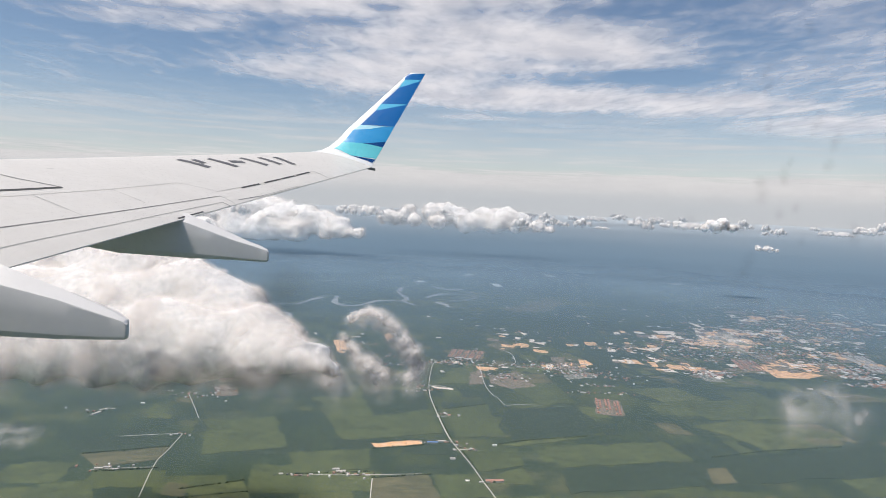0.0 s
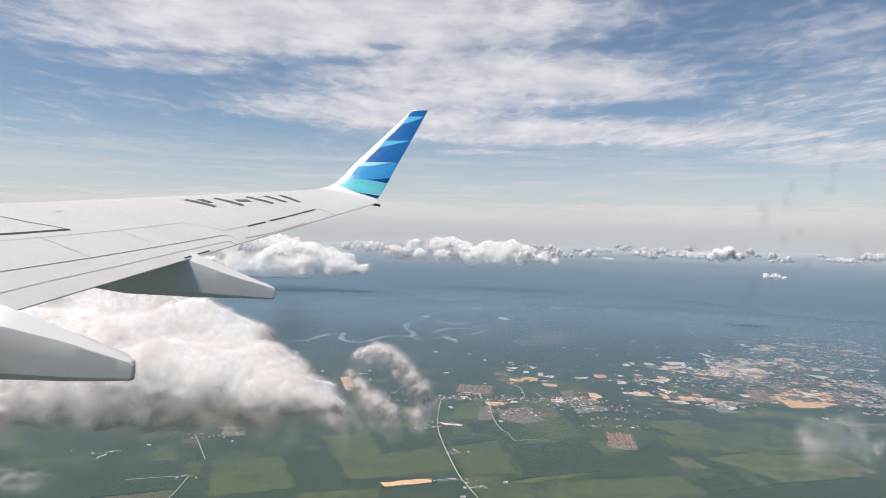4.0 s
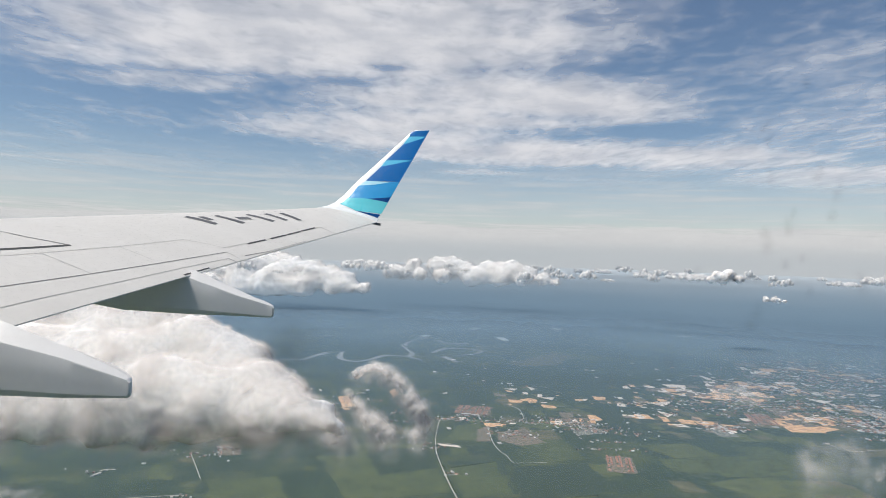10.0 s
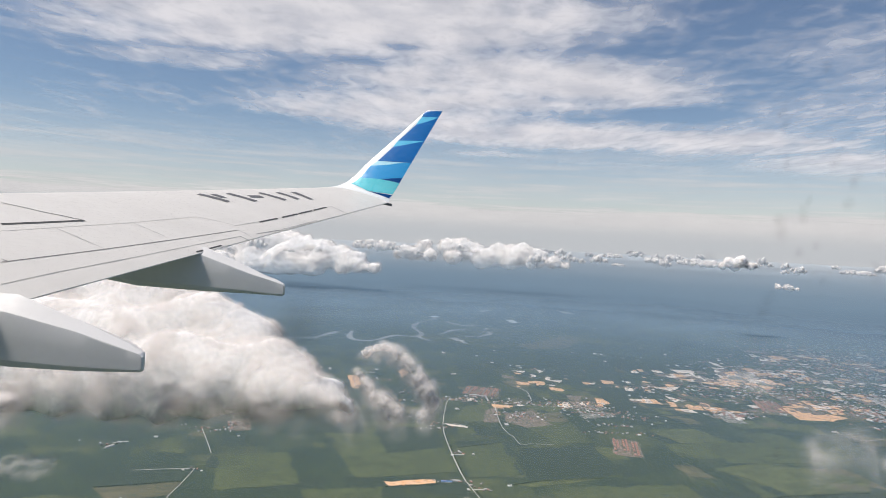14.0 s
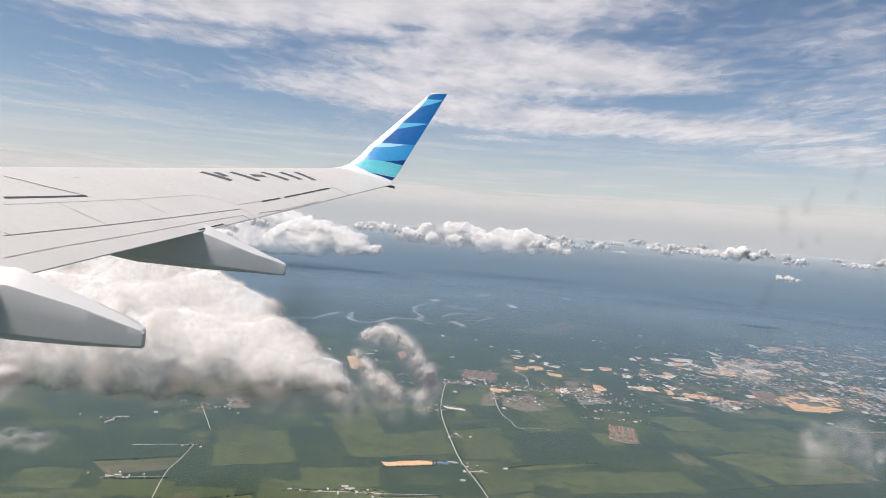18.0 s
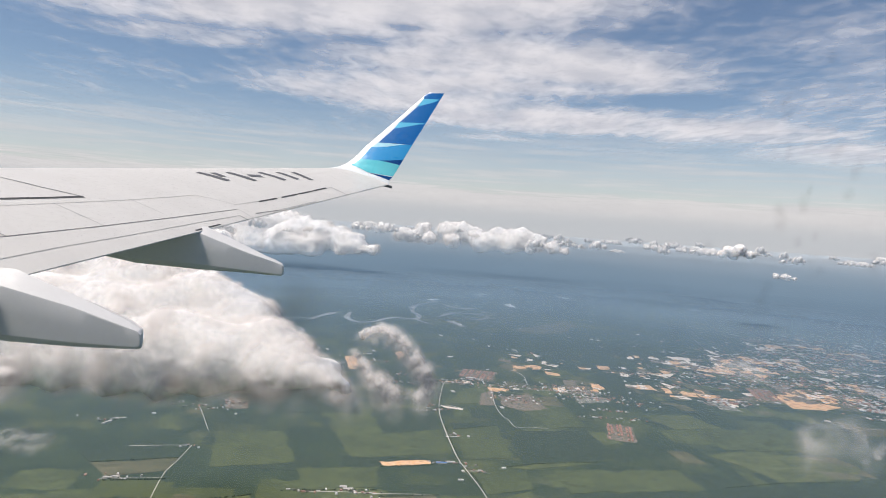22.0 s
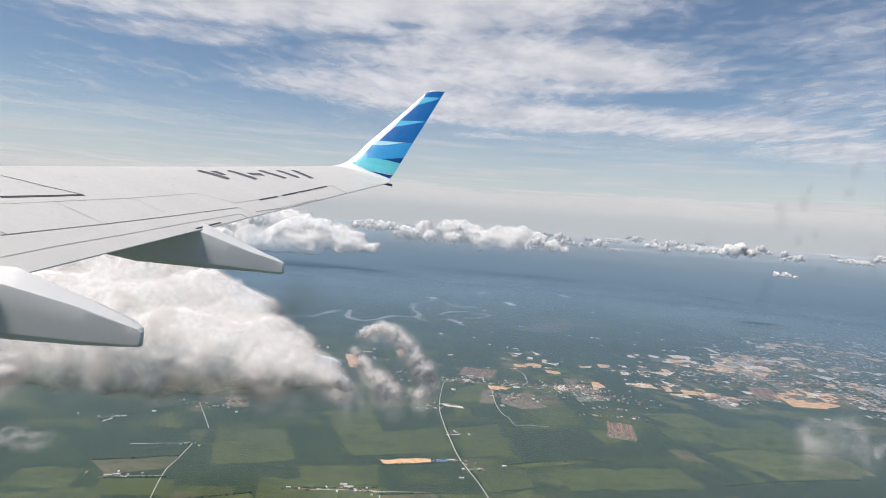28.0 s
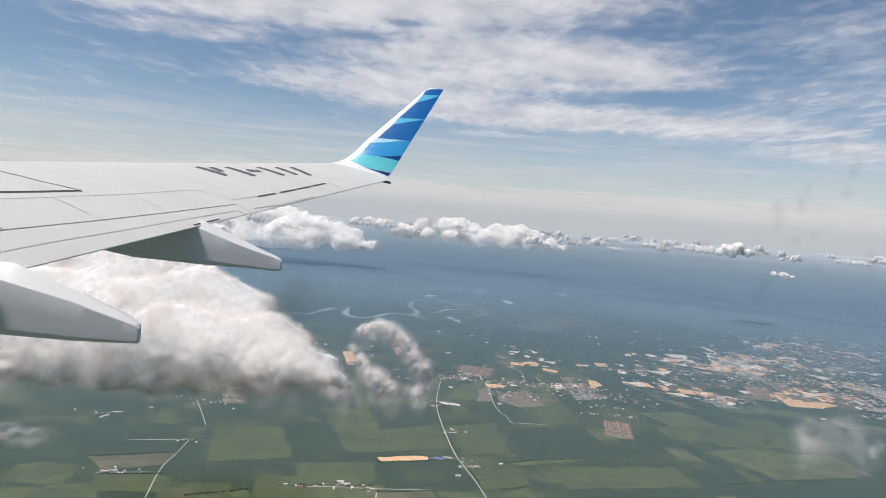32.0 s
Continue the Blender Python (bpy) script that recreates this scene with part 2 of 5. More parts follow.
def vapour(name, bare, full, most, base=None, grain=0.16, top=(0.97, 0.935, 0.91), slope=0.3, detail=5.0, rough=0.5):
    """Cloud surface, white and translucent; between bare and full of the noise it closes up to most."""
    n = Nodes(name)
    v = n.coords()
    d1, d2, m = n.add("BsdfDiffuse"), n.add("BsdfTranslucent"), n.add("MixShader")
    d1.inputs["Color"].default_value = (*top, 1)
    d2.inputs["Color"].default_value = (*top, 1)
    m.inputs[0].default_value = 0.5
    # light is scattered inside the cloud, so that its shading hangs little on the surface's slope
    blend = n.add("VectorMath", "MULTIPLY_ADD")
    n.link(n.add("NewGeometry").outputs["Normal"], blend.inputs[0])
    blend.inputs[1].default_value = (slope, slope, slope)
    blend.inputs[2].default_value = (-0.1, -0.12, 0.7)
    unit = n.add("VectorMath", "NORMALIZE")
    n.link(blend.outputs[0], unit.inputs[0])
    n.link(unit.outputs[0], d1.inputs["Normal"])
    n.link(d1.outputs[0], m.inputs[1])
    n.link(d2.outputs[0], m.inputs[2])
    f = n.noise(v, grain, detail, rough, 0.4)
    if base:
        sep = n.add("SeparateXYZ")
        n.link(v, sep.inputs[0])
        f = n.math("ADD", f, n.ramp(sep.outputs["Z"], base[0], base[1], -0.75, 0.0))
    return n.done(n.veil(m.outputs[0], n.ramp(f, bare, full, 0.0, most)))


def cloud_core(name, base, grain, spread, tone=(0.80, 0.775, 0.757)):
    """The body of a cloud: light wanders far inside it."""
    n = Nodes(name)
    v = n.coords()
    b = n.add("BsdfPrincipled")
    b.inputs["Base Color"].default_value = (*tone, 1)
    b.inputs["Roughness"].default_value = 1.0
    b.inputs["Specular IOR Level"].default_value = 0.0
    b.inputs["Subsurface Weight"].default_value = 1.0
    b.inputs["Subsurface Radius"].default_value = (1.0, 1.0, 1.0)
    b.inputs["Subsurface Scale"].default_value = spread
    sep = n.add("SeparateXYZ")
    n.link(v, sep.inputs[0])
    f = n.math("ADD", n.noise(v, grain, 8, 0.62, 0.4), n.ramp(sep.outputs["Z"], base[0], base[1], -0.6, 0.3))
    return n.done(n.veil(b.outputs[0], n.ramp(f, 0.1, 0.5, 0.0, 1.0)))


# ---- mesh helpers
def from_bm(name, bm, mat, smooth=False):
    me = bpy.data.meshes.new(name)
    bm.to_mesh(me)
    bm.free()
    if smooth:
        me.polygons.foreach_set("use_smooth", [True] * len(me.polygons))
        me.set_sharp_from_angle(angle=radians(20))
    if mat:
        me.materials.append(mat)
    return me


def part(name, bm, mat, parent, label="", smooth=False):
    ob = new(name, from_bm(name, bm, mat, smooth))
    ob.parent = parent
    if label:
        tagged(ob, label)
    return ob


def sheet_bm(rows, close_u=False, cap=False):
    """A skin over rows of points."""
    bm = bmesh.new()
    grid = [[bm.verts.new(p) for p in row] for row in rows]
    w = len(rows[0])
    for a, b in zip(grid, grid[1:]):
        for i in range(w if close_u else w - 1):
            j = (i + 1) % w
            bm.faces.new((a[i], a[j], b[j], b[i]))
    if cap:
        bm.faces.new(grid[0])
        bm.faces.new(grid[-1])
    bmesh.ops.recalc_face_normals(bm, faces=bm.faces)
    return bm


# ---- the aircraft's wing (x aft, y outboard, z up from the eye's height)
wing = tagged(new("aircraft_wing"), "pale grey airliner wing with a blue striped upturned winglet", "aircraft wing")
wing.location = (0, 0, 75)


def te_x(y):
    return -1.42 - 0.28 * (15.4 - y)


def te_z(y):
    return 0.73 - 0.167 * (15.4 - y)


def chord(y):
    return 1.5 + 0.22 * (15.4 - y)


def bulge(u):
    u = min(max(u, 0.0), 1.0)
    return 0.18 * math.sqrt(1 - u) * u ** 0.9


def rise(y):
    return 0.165 + 0.0042 * (15.4 - y)


def top_z(x, y, lift=0.0):
    u = (te_x(y) - x) / chord(y)
    return te_z(y) + chord(y) * (rise(y) * u + bulge(u)) + lift


US = [0, 0.02, 0.06, 0.12, 0.2, 0.3, 0.4, 0.5, 0.6, 0.7, 0.78, 0.85, 0.9, 0.94, 0.97, 0.985, 0.995, 1.0]


def wing_rows(y0, y1, steps):
    rows = []
    for k in range(steps + 1):
        y = y0 + (y1 - y0) * k / steps
        c = chord(y)
        up = [(te_x(y) - u * c, y, te_z(y) + c * (rise(y) * u + bulge(u))) for u in US]
        low = [(te_x(y) - u * c, y, te_z(y) - 0.012 + c * (rise(y) * u - 0.55 * bulge(u))) for u in reversed(US[:-1])]
        rows.append(up + low)
    return rows


part("wing_skin", sheet_bm(wing_rows(0.2, 15.4, 40), True, True), PAINT_WING, wing, "pale grey painted wing skin", True)


def ribbon(name, pts, width, mat, lift=0.004, steps=14, label=""):
    """A narrow strip that follows the wing's upper skin through the points (x, y)."""
    pts = [Vector(p) for p in pts]
    line = []
    for a, b in zip(pts, pts[1:]):
        for k in range(steps):
            line.append(a.lerp(b, k / steps))
    line.append(pts[-1])
    rows = []
    for i, p in enumerate(line):
        way = line[min(i + 1, len(line) - 1)] - line[max(i - 1, 0)]
        side = Vector((-way.y, way.x)).normalized() * (width * 0.24)
        rows.append([(q.x, q.y, top_z(q.x, q.y, lift)) for q in (p - side, p + side)])
    bm = sheet_bm(rows)
    return part(name, bm, mat, wing, label)


# seams of the spoilers, flaps and aileron
ribbon("spoiler_gap", [(-5.10, 7.36), (-4.88, 7.79), (-4.65, 8.26)], 0.10, SEAM_DARK, label="dark gap behind the spoiler")
ribbon("spoiler_edge", [(-5.58, 8.04), (-5.09, 8.11), (-4.65, 8.26)], 0.035, SEAM)
ribbon("panel_seam", [(-4.98, 7.19), (-4.72, 7.75), (-4.27, 8.73), (-3.83, 9.82)], 0.018, SEAM_PALE)
ribbon("panel_seam", [(-3.83, 9.82), (-3.58, 9.96), (-3.29, 10.09)], 0.018, SEAM_PALE)
ribbon("panel_seam", [(-4.72, 7.75), (-4.39, 7.71), (-4.07, 7.69)], 0.018, SEAM_PALE)
ribbon("panel_seam", [(-4.27, 8.73), (-3.80, 8.69)], 0.016, SEAM_PALE)
ribbon("flap_seam", [(-4.53, 6.56), (-4.31, 7.10), (-4.07, 7.69), (-3.70, 8.65), (-3.22, 9.94)], 0.026, SEAM)
ribbon("flap_seam", [(-3.22, 9.94), (-3.13, 9.95), (-2.91, 9.88)], 0.025, SEAM_PALE)
ribbon("flap_edge_seam", [(-4.28, 6.21), (-4.10, 6.81), (-3.78, 7.75), (-3.45, 8.77), (-3.12, 9.75)], 0.022, SEAM_PALE)
ribbon("flap_edge_seam", [(-3.12, 9.75), (-2.97, 9.75)], 0.04, SEAM)
ribbon("panel_seam", [(-4.57, 6.62), (-4.50, 6.62)], 0.025, SEAM)
ribbon("aileron_seam", [(-3.31, 10.06), (-3.10, 10.70)], 0.02, SEAM_PALE)
ribbon("aileron_gap", [(-3.10, 10.65), (-2.94, 11.18)], 0.085, SEAM_DARK)
ribbon("aileron_gap", [(-2.90, 11.32), (-2.75, 11.85)], 0.085, SEAM_DARK)
ribbon("aileron_gap", [(-2.74, 11.89), (-2.60, 12.39)], 0.085, SEAM_DARK)
ribbon("aileron_gap", [(-2.59, 12.44), (-2.44, 12.99)], 0.085, SEAM_DARK)
ribbon("aileron_seam", [(-2.44, 12.99), (-2.38, 13.16)], 0.02, SEAM_PALE)
ribbon("aileron_gap", [(-2.38, 13.16), (-2.04, 13.14)], 0.035, SEAM)
y0, y1 = 8.64, 9.17
ribbon("fairing_slot", [(te_x(y0) - 0.03, y0), (te_x(y1) - 0.03, y1)], 0.05, SEAM_DARK, label="dark slot above a fairing")
ribbon("tab_seam", [(-2.98, 10.11), (-2.75, 10.73)], 0.03, SEAM)
ribbon("tab_seam", [(-2.75, 10.75), (-2.41, 11.95)], 0.03, SEAM_PALE)
ribbon("panel_mark", [(-5.16, 8.80), (-5.10, 8.87)], 0.03, SEAM_PALE)

# registration, as plain bars
for bar in ([(-4.33, 11.16), (-3.79, 11.15)], [(-4.17, 11.41), (-3.94, 11.33)], [(-4.03, 11.77), (-3.49, 11.72)], [(-3.69, 11.95), (-3.52, 12.21)], [(-3.67, 12.49), (-3.14, 12.47)], [(-3.44, 12.95), (-2.98, 12.85)], [(-3.23, 13.37), (-2.78, 13.17)]):
    ribbon("registration_bar", bar, 0.30, MARK, 0.005, 8, "dark grey painted marking bar")

# ---- winglet
LETE = [((-2.92, 15.40, 0.985), (-1.42, 15.40, 0.73), 8), ((-2.68, 15.54, 1.06), (-1.40, 15.45, 0.81), 28),
        ((-2.49, 15.64, 1.17), (-1.27, 15.56, 1.06), 52), ((-2.28, 15.75, 1.38), (-1.12, 15.66, 1.37), 68),
        ((-2.07, 15.85, 1.65), (-0.99, 15.75, 1.64), 74), ((-1.37, 16.05, 2.37), (-0.62, 16.0, 2.38), 77),
        ((-0.72, 16.24, 3.05), (-0.27, 16.24, 3.09), 78), ((-0.62, 16.26, 3.12), (-0.25, 16.25, 3.13), 78)]


def fin(u, v, side, lift=0.0):
    """A point on the winglet: u from trailing to leading edge, v by rows; side +1 is the inboard face."""
    i = min(int(v), len(LETE) - 2)
    f = v - i
    le = Vector(LETE[i][0]).lerp(Vector(LETE[i + 1][0]), f)
    te = Vector(LETE[i][1]).lerp(Vector(LETE[i + 1][1]), f)
    a = radians(LETE[i][2] * (1 - f) + LETE[i + 1][2] * f)
    c = (le - te).length
    n = Vector((0, -math.sin(a), math.cos(a)))
    h = c * (bulge(u) * (0.9 if side > 0 else 0.55) * (1 - 0.35 * min(v / 4, 1))) + 0.004 + lift
    return te.lerp(le, u) + n * h * side


winglet_rows = []
for v in range(4 * (len(LETE) - 1) + 1):
    winglet_rows.append([fin(u, v / 4, 1) for u in US] + [fin(u, v / 4, -1) for u in reversed(US[:-1])])
winglet = part("winglet", sheet_bm(winglet_rows, True, True), PAINT_WHITE, wing, "blended winglet with white leading edge and blue stripes", True)


def stripe(poly, mat, label, lift=0.004):
    """A painted stripe on the inboard face between corners (u, v)."""
    bm = bmesh.new()
    verts = [bm.verts.new((u, v, 0)) for u, v in poly]
    bm.faces.new(verts)
    bmesh.ops.triangulate(bm, faces=bm.faces[:])
    bmesh.ops.subdivide_edges(bm, edges=bm.edges[:], cuts=7, use_grid_fill=True)
    for w in bm.verts:
        w.co = fin(min(max(w.co.x, 0.0), 1.0), w.co.y, 1, lift)
    part("stripe", bm, mat, winglet, label, True)


stripe([(1.00, 5.96), (1.00, 6.51), (0.00, 6.66), (0.01, 5.80), (0.83, 5.82)], BLUE_DARK, "dark blue stripe")
stripe([(0.83, 5.82), (0.01, 5.80), (0.17, 5.71), (0.76, 5.50)], CYAN, "cyan wedge stripe")
stripe([(0.76, 5.50), (0.17, 5.71), (0.01, 5.80), (0.00, 4.90), (0.81, 4.88)], BLUE_DARK, "dark blue stripe")
stripe([(0.81, 4.88), (0.00, 4.90), (0.77, 4.64)], CYAN, "cyan wedge stripe")
stripe([(0.77, 4.64), (0.00, 4.90), (0.00, 4.13), (0.79, 4.12)], BLUE_DARK, "dark blue stripe")
stripe([(0.79, 4.12), (0.22, 4.11), (0.85, 3.85)], CYAN_PALE, "pale cyan wedge stripe")
stripe([(0.85, 3.85), (0.22, 4.11), (0.00, 4.13), (0.00, 2.87), (0.43, 2.60), (0.82, 2.56)], BLUE_MID, "mid blue stripe")
stripe([(0.43, 2.60), (0.00, 2.94), (0.00, 2.49)], BLUE_DEEP, "deep blue wedge stripe")
stripe([(0.82, 2.56), (0.43, 2.60), (0.00, 2.49), (0.00, 1.47), (0.43, 1.02), (0.82, 1.55)], TURQUOISE, "turquoise stripe")
stripe([(0.41, 1.01), (0.00, 1.38), (0.02, 1.02)], BLUE_DEEP, "deep blue wedge stripe")

# tip fairing at the trailing edge
bm = sheet_bm([[(-1.62 + 0.0 * k, 15.40 + a, 0.74 + b) for a, b in ((-0.05, 0.0), (0.06, 0.0), (0.06, -0.05), (-0.05, -0.05))] for k in (0,)]
              + [[(-1.34, 15.42 + a, 0.70 + b) for a, b in ((-0.04, 0.0), (0.05, 0.0), (0.05, -0.06), (-0.04, -0.06))]], True, True)
part("tail_light_fairing", bm, DARK_GREY, wing, "small dark grey fairing at the wing tip")


def fairing(yc, stations):
    """A flap track fairing with a straight inboard side: stations of x, bottom, shoulder and ridge heights and half width."""
    rows = []
    for i in range((len(stations) - 1) * 6 + 1):
        k, f = min(i // 6, len(stations) - 2), i / 6 - min(i // 6, len(stations) - 2)
        x, zb, ze, zr, w = [p + (q - p) * f for p, q in zip(stations[k], stations[k + 1])]
        h = ze - zb
        sec = [(0, zr), (0.5 * w, zr - 0.5 * (zr - ze)), (0.97 * w, ze + 0.01 * h), (w, ze - 0.03 * h), (w, ze - 0.45 * h), (0.95 * w, zb + 0.16 * h),
               (0.78 * w, zb + 0.04 * h), (0.4 * w, zb)]
        ring = sec + [(0, zb)] + [(-a, b) for a, b in reversed(sec[1:])]
        rows.append([(x, yc - 0.18 + w + a, b) for a, b in ring])
    bm = sheet_bm(rows, True, True)
    ob = part("flap_track_fairing", bm, PAINT_FAIRING, wing, "grey canoe-shaped flap track fairing", True)
    x, zb, ze, zr, w = stations[-1]
    cap = [[(x + 0.002 + dx, yc - 0.18 + w + s * a, (ze + zb) / 2 + s * (b - (ze + zb) / 2)) for a, b in ((0, zr), (0.93 * w, ze), (w, ze - 0.45 * (ze - zb)), (0.78 * w, zb + 0.01), (0, zb), (-0.78 * w, zb + 0.01), (-w, ze - 0.45 * (ze - zb)), (-0.93 * w, ze))]
           for dx, s in ((0, 0.99), (0.008, 0.94))]
    part("tail_cap", sheet_bm(cap, True, True), PAINT_FAIRING, ob)
    return ob


fairing(8.85, [(-6.2, -0.42, -0.28, -0.2, 0.06), (-5.4, -0.64, -0.36, -0.25, 0.14), (-4.67, -0.81, -0.40, -0.28, 0.18), (-4.2, -0.885, -0.41, -0.29, 0.185),
               (-3.3, -0.915, -0.42, -0.315, 0.18), (-2.6, -0.92, -0.645, -0.60, 0.165), (-2.32, -0.925, -0.72, -0.71, 0.12), (-2.18, -0.92, -0.765, -0.76, 0.06), (-2.16, -0.90, -0.785, -0.78, 0.03)])
fairing(6.03, [(-7.4, -0.8, -0.55, -0.5, 0.06), (-6.4, -1.1, -0.75, -0.6, 0.15), (-5.4, -1.3, -0.85, -0.7, 0.185), (-4.6, -1.38, -0.90, -0.74, 0.19),
               (-4.0, -1.42, -0.895, -0.745, 0.185), (-3.34, -1.425, -1.045, -0.985, 0.175), (-2.9, -1.405, -1.175, -1.15, 0.12), (-2.75, -1.392, -1.222, -1.212, 0.06), (-2.73, -1.365, -1.245, -1.235, 0.03)])

# ---- ground
def blob_sheet(name, radius, z, mat, rings=40, seg=96):
    bm = bmesh.new()
    rows = []
    for k in range(1, rings + 1):
        r = radius * (k / rings) ** 2.2
        rows.append([(r * math.cos(2 * math.pi * j / seg), r * math.sin(2 * math.pi * j / seg), 0) for j in range(seg)])
    bm = sheet_bm(rows, True)
    bm.faces.ensure_lookup_table()
    mid = bm.verts.new((0, 0, 0))
    bm.verts.ensure_lookup_table()
    for j in range(seg):
        bm.faces.new((mid, bm.verts[j], bm.verts[(j + 1) % seg]))
    bmesh.ops.recalc_face_normals(bm, faces=bm.faces)
    ob = new(name, from_bm(name, bm, mat))
    ob.location.z = z
    return ob


tagged(blob_sheet("ground", 4900, 0.0, GROUND), "flat green farmland and forest seen from the air", "ground", kind="structure")
tagged(blob_sheet("haze_layer_low", 4900, 5.0, haze("low_haze", (0.086, 0.180, 0.275), 70.0, 0.0064, power=2.2)), "thin tinted sheet painted as blue haze over the land", "haze", kind="structure")
tagged(blob_sheet("haze_layer_high", 4900, 8.0, haze("high_haze", (0.37, 0.50, 0.62), 67.0, 0.0082, 0.5)), "thin tinted sheet painted as pale haze near the horizon", "haze", kind="structure")


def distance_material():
    """Far horizon haze painted as a glow, thinning upwards in streaks."""
    n = Nodes("horizon_haze_glow")
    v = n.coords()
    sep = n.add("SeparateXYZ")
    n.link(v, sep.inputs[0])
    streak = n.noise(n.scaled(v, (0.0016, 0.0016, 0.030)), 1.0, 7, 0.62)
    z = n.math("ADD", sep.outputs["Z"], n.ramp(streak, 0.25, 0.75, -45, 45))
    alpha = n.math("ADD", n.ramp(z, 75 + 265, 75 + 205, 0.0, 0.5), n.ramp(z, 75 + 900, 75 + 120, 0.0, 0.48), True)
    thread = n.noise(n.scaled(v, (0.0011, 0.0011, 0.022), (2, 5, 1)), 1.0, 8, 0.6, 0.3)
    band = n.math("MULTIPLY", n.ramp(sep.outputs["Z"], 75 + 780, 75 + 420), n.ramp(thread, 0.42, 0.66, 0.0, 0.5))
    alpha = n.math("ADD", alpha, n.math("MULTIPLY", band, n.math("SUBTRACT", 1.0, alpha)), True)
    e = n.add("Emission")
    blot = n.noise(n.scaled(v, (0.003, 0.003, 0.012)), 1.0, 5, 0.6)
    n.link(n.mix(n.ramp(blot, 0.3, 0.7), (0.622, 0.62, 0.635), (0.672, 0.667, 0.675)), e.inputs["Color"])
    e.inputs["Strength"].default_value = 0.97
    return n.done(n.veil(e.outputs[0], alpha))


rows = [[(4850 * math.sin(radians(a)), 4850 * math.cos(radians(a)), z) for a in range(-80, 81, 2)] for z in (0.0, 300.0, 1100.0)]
tagged(new("backdrop", from_bm("backdrop", sheet_bm(rows), distance_material(), True)), "glowing backdrop painted as pale haze along the far horizon", "backdrop", kind="structure")


def haze_glow_sheet(height, near, far, most, colour):
    """Far land's blue haze as a glowing sheet, thickening with distance below cloud bases."""
    n = Nodes("haze_glow_sheet")
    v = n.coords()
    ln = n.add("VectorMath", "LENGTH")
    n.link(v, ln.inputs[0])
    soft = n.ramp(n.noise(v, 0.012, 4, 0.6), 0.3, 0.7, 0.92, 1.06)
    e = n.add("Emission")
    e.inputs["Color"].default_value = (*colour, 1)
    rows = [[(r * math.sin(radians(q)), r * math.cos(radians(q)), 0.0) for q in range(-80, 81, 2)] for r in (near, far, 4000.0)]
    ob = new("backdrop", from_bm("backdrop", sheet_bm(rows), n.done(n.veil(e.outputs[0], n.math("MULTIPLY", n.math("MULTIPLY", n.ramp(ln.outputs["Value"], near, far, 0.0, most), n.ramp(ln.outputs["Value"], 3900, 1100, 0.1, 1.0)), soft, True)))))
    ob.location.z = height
    tagged(ob, "glowing blue haze sheet over the far woods", "backdrop", kind="structure")


def haze_glow_ring(radius, most, low, high, colour):
    """Haze before the far land as a glowing wall, thinning towards ground and upwards."""
    n = Nodes("haze_glow_ring")
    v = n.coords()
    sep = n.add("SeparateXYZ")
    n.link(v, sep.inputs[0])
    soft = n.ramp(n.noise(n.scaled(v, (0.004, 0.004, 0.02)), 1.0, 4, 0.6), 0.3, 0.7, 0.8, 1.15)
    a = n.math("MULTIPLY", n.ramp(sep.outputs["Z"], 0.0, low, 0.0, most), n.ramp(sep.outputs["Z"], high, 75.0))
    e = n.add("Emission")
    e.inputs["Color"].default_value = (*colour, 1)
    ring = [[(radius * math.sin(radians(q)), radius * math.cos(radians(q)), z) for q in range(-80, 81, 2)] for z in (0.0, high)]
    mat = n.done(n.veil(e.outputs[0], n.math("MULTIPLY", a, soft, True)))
    tagged(new("backdrop", from_bm("backdrop", sheet_bm(ring), mat, True)), "glowing pale haze wall over the far land", "backdrop", kind="structure")


haze_glow_ring(640, 0.32, 70, 105, (0.42, 0.46, 0.50))
haze_glow_sheet(9.0, 540.0, 960.0, 0.8, (0.165, 0.262, 0.362))
haze_glow_ring(1200, 0.52, 75, 110, (0.48, 0.51, 0.545))
haze_glow_ring(1900, 0.75, 80, 140, (0.54, 0.56, 0.585))
haze_glow_ring(3000, 0.8, 85, 200, (0.60, 0.61, 0.625))


def road(name, pts, width, mat, z=0.08, label="", curve=True):
    pts = [Vector(p) for p in pts]
    rows = []
    n = len(pts)
    line = []
    for i in range(n - 1):
        p0, p1, p2, p3 = pts[max(i - 1, 0)], pts[i], pts[i + 1], pts[min(i + 2, n - 1)]
        for k in range(10):
            t = k / 10
            if curve:
                line.append(0.5 * (2 * p1 + (p2 - p0) * t + (2 * p0 - 5 * p1 + 4 * p2 - p3) * t * t + (3 * p1 - p0 - 3 * p2 + p3) * t ** 3))
            else:
                line.append(p1.lerp(p2, t))
    line.append(pts[-1])
    for i, p in enumerate(line):
        way = line[min(i + 1, len(line) - 1)] - line[max(i - 1, 0)]
        w = width * (0.85 + (0.9 if mat == WATER else 0.3) * noise.noise(Vector((p.x * 0.05, p.y * 0.05, 3))))
        side = Vector((-way.y, way.x)).normalized() * (w / 2)
        rows.append([(q.x, q.y, z) for q in (p - side, p + side)])
    return tagged(new(name, from_bm(name, sheet_bm(rows), mat)), label or "pale unpaved country road", name.split("_")[-1], kind="structure")


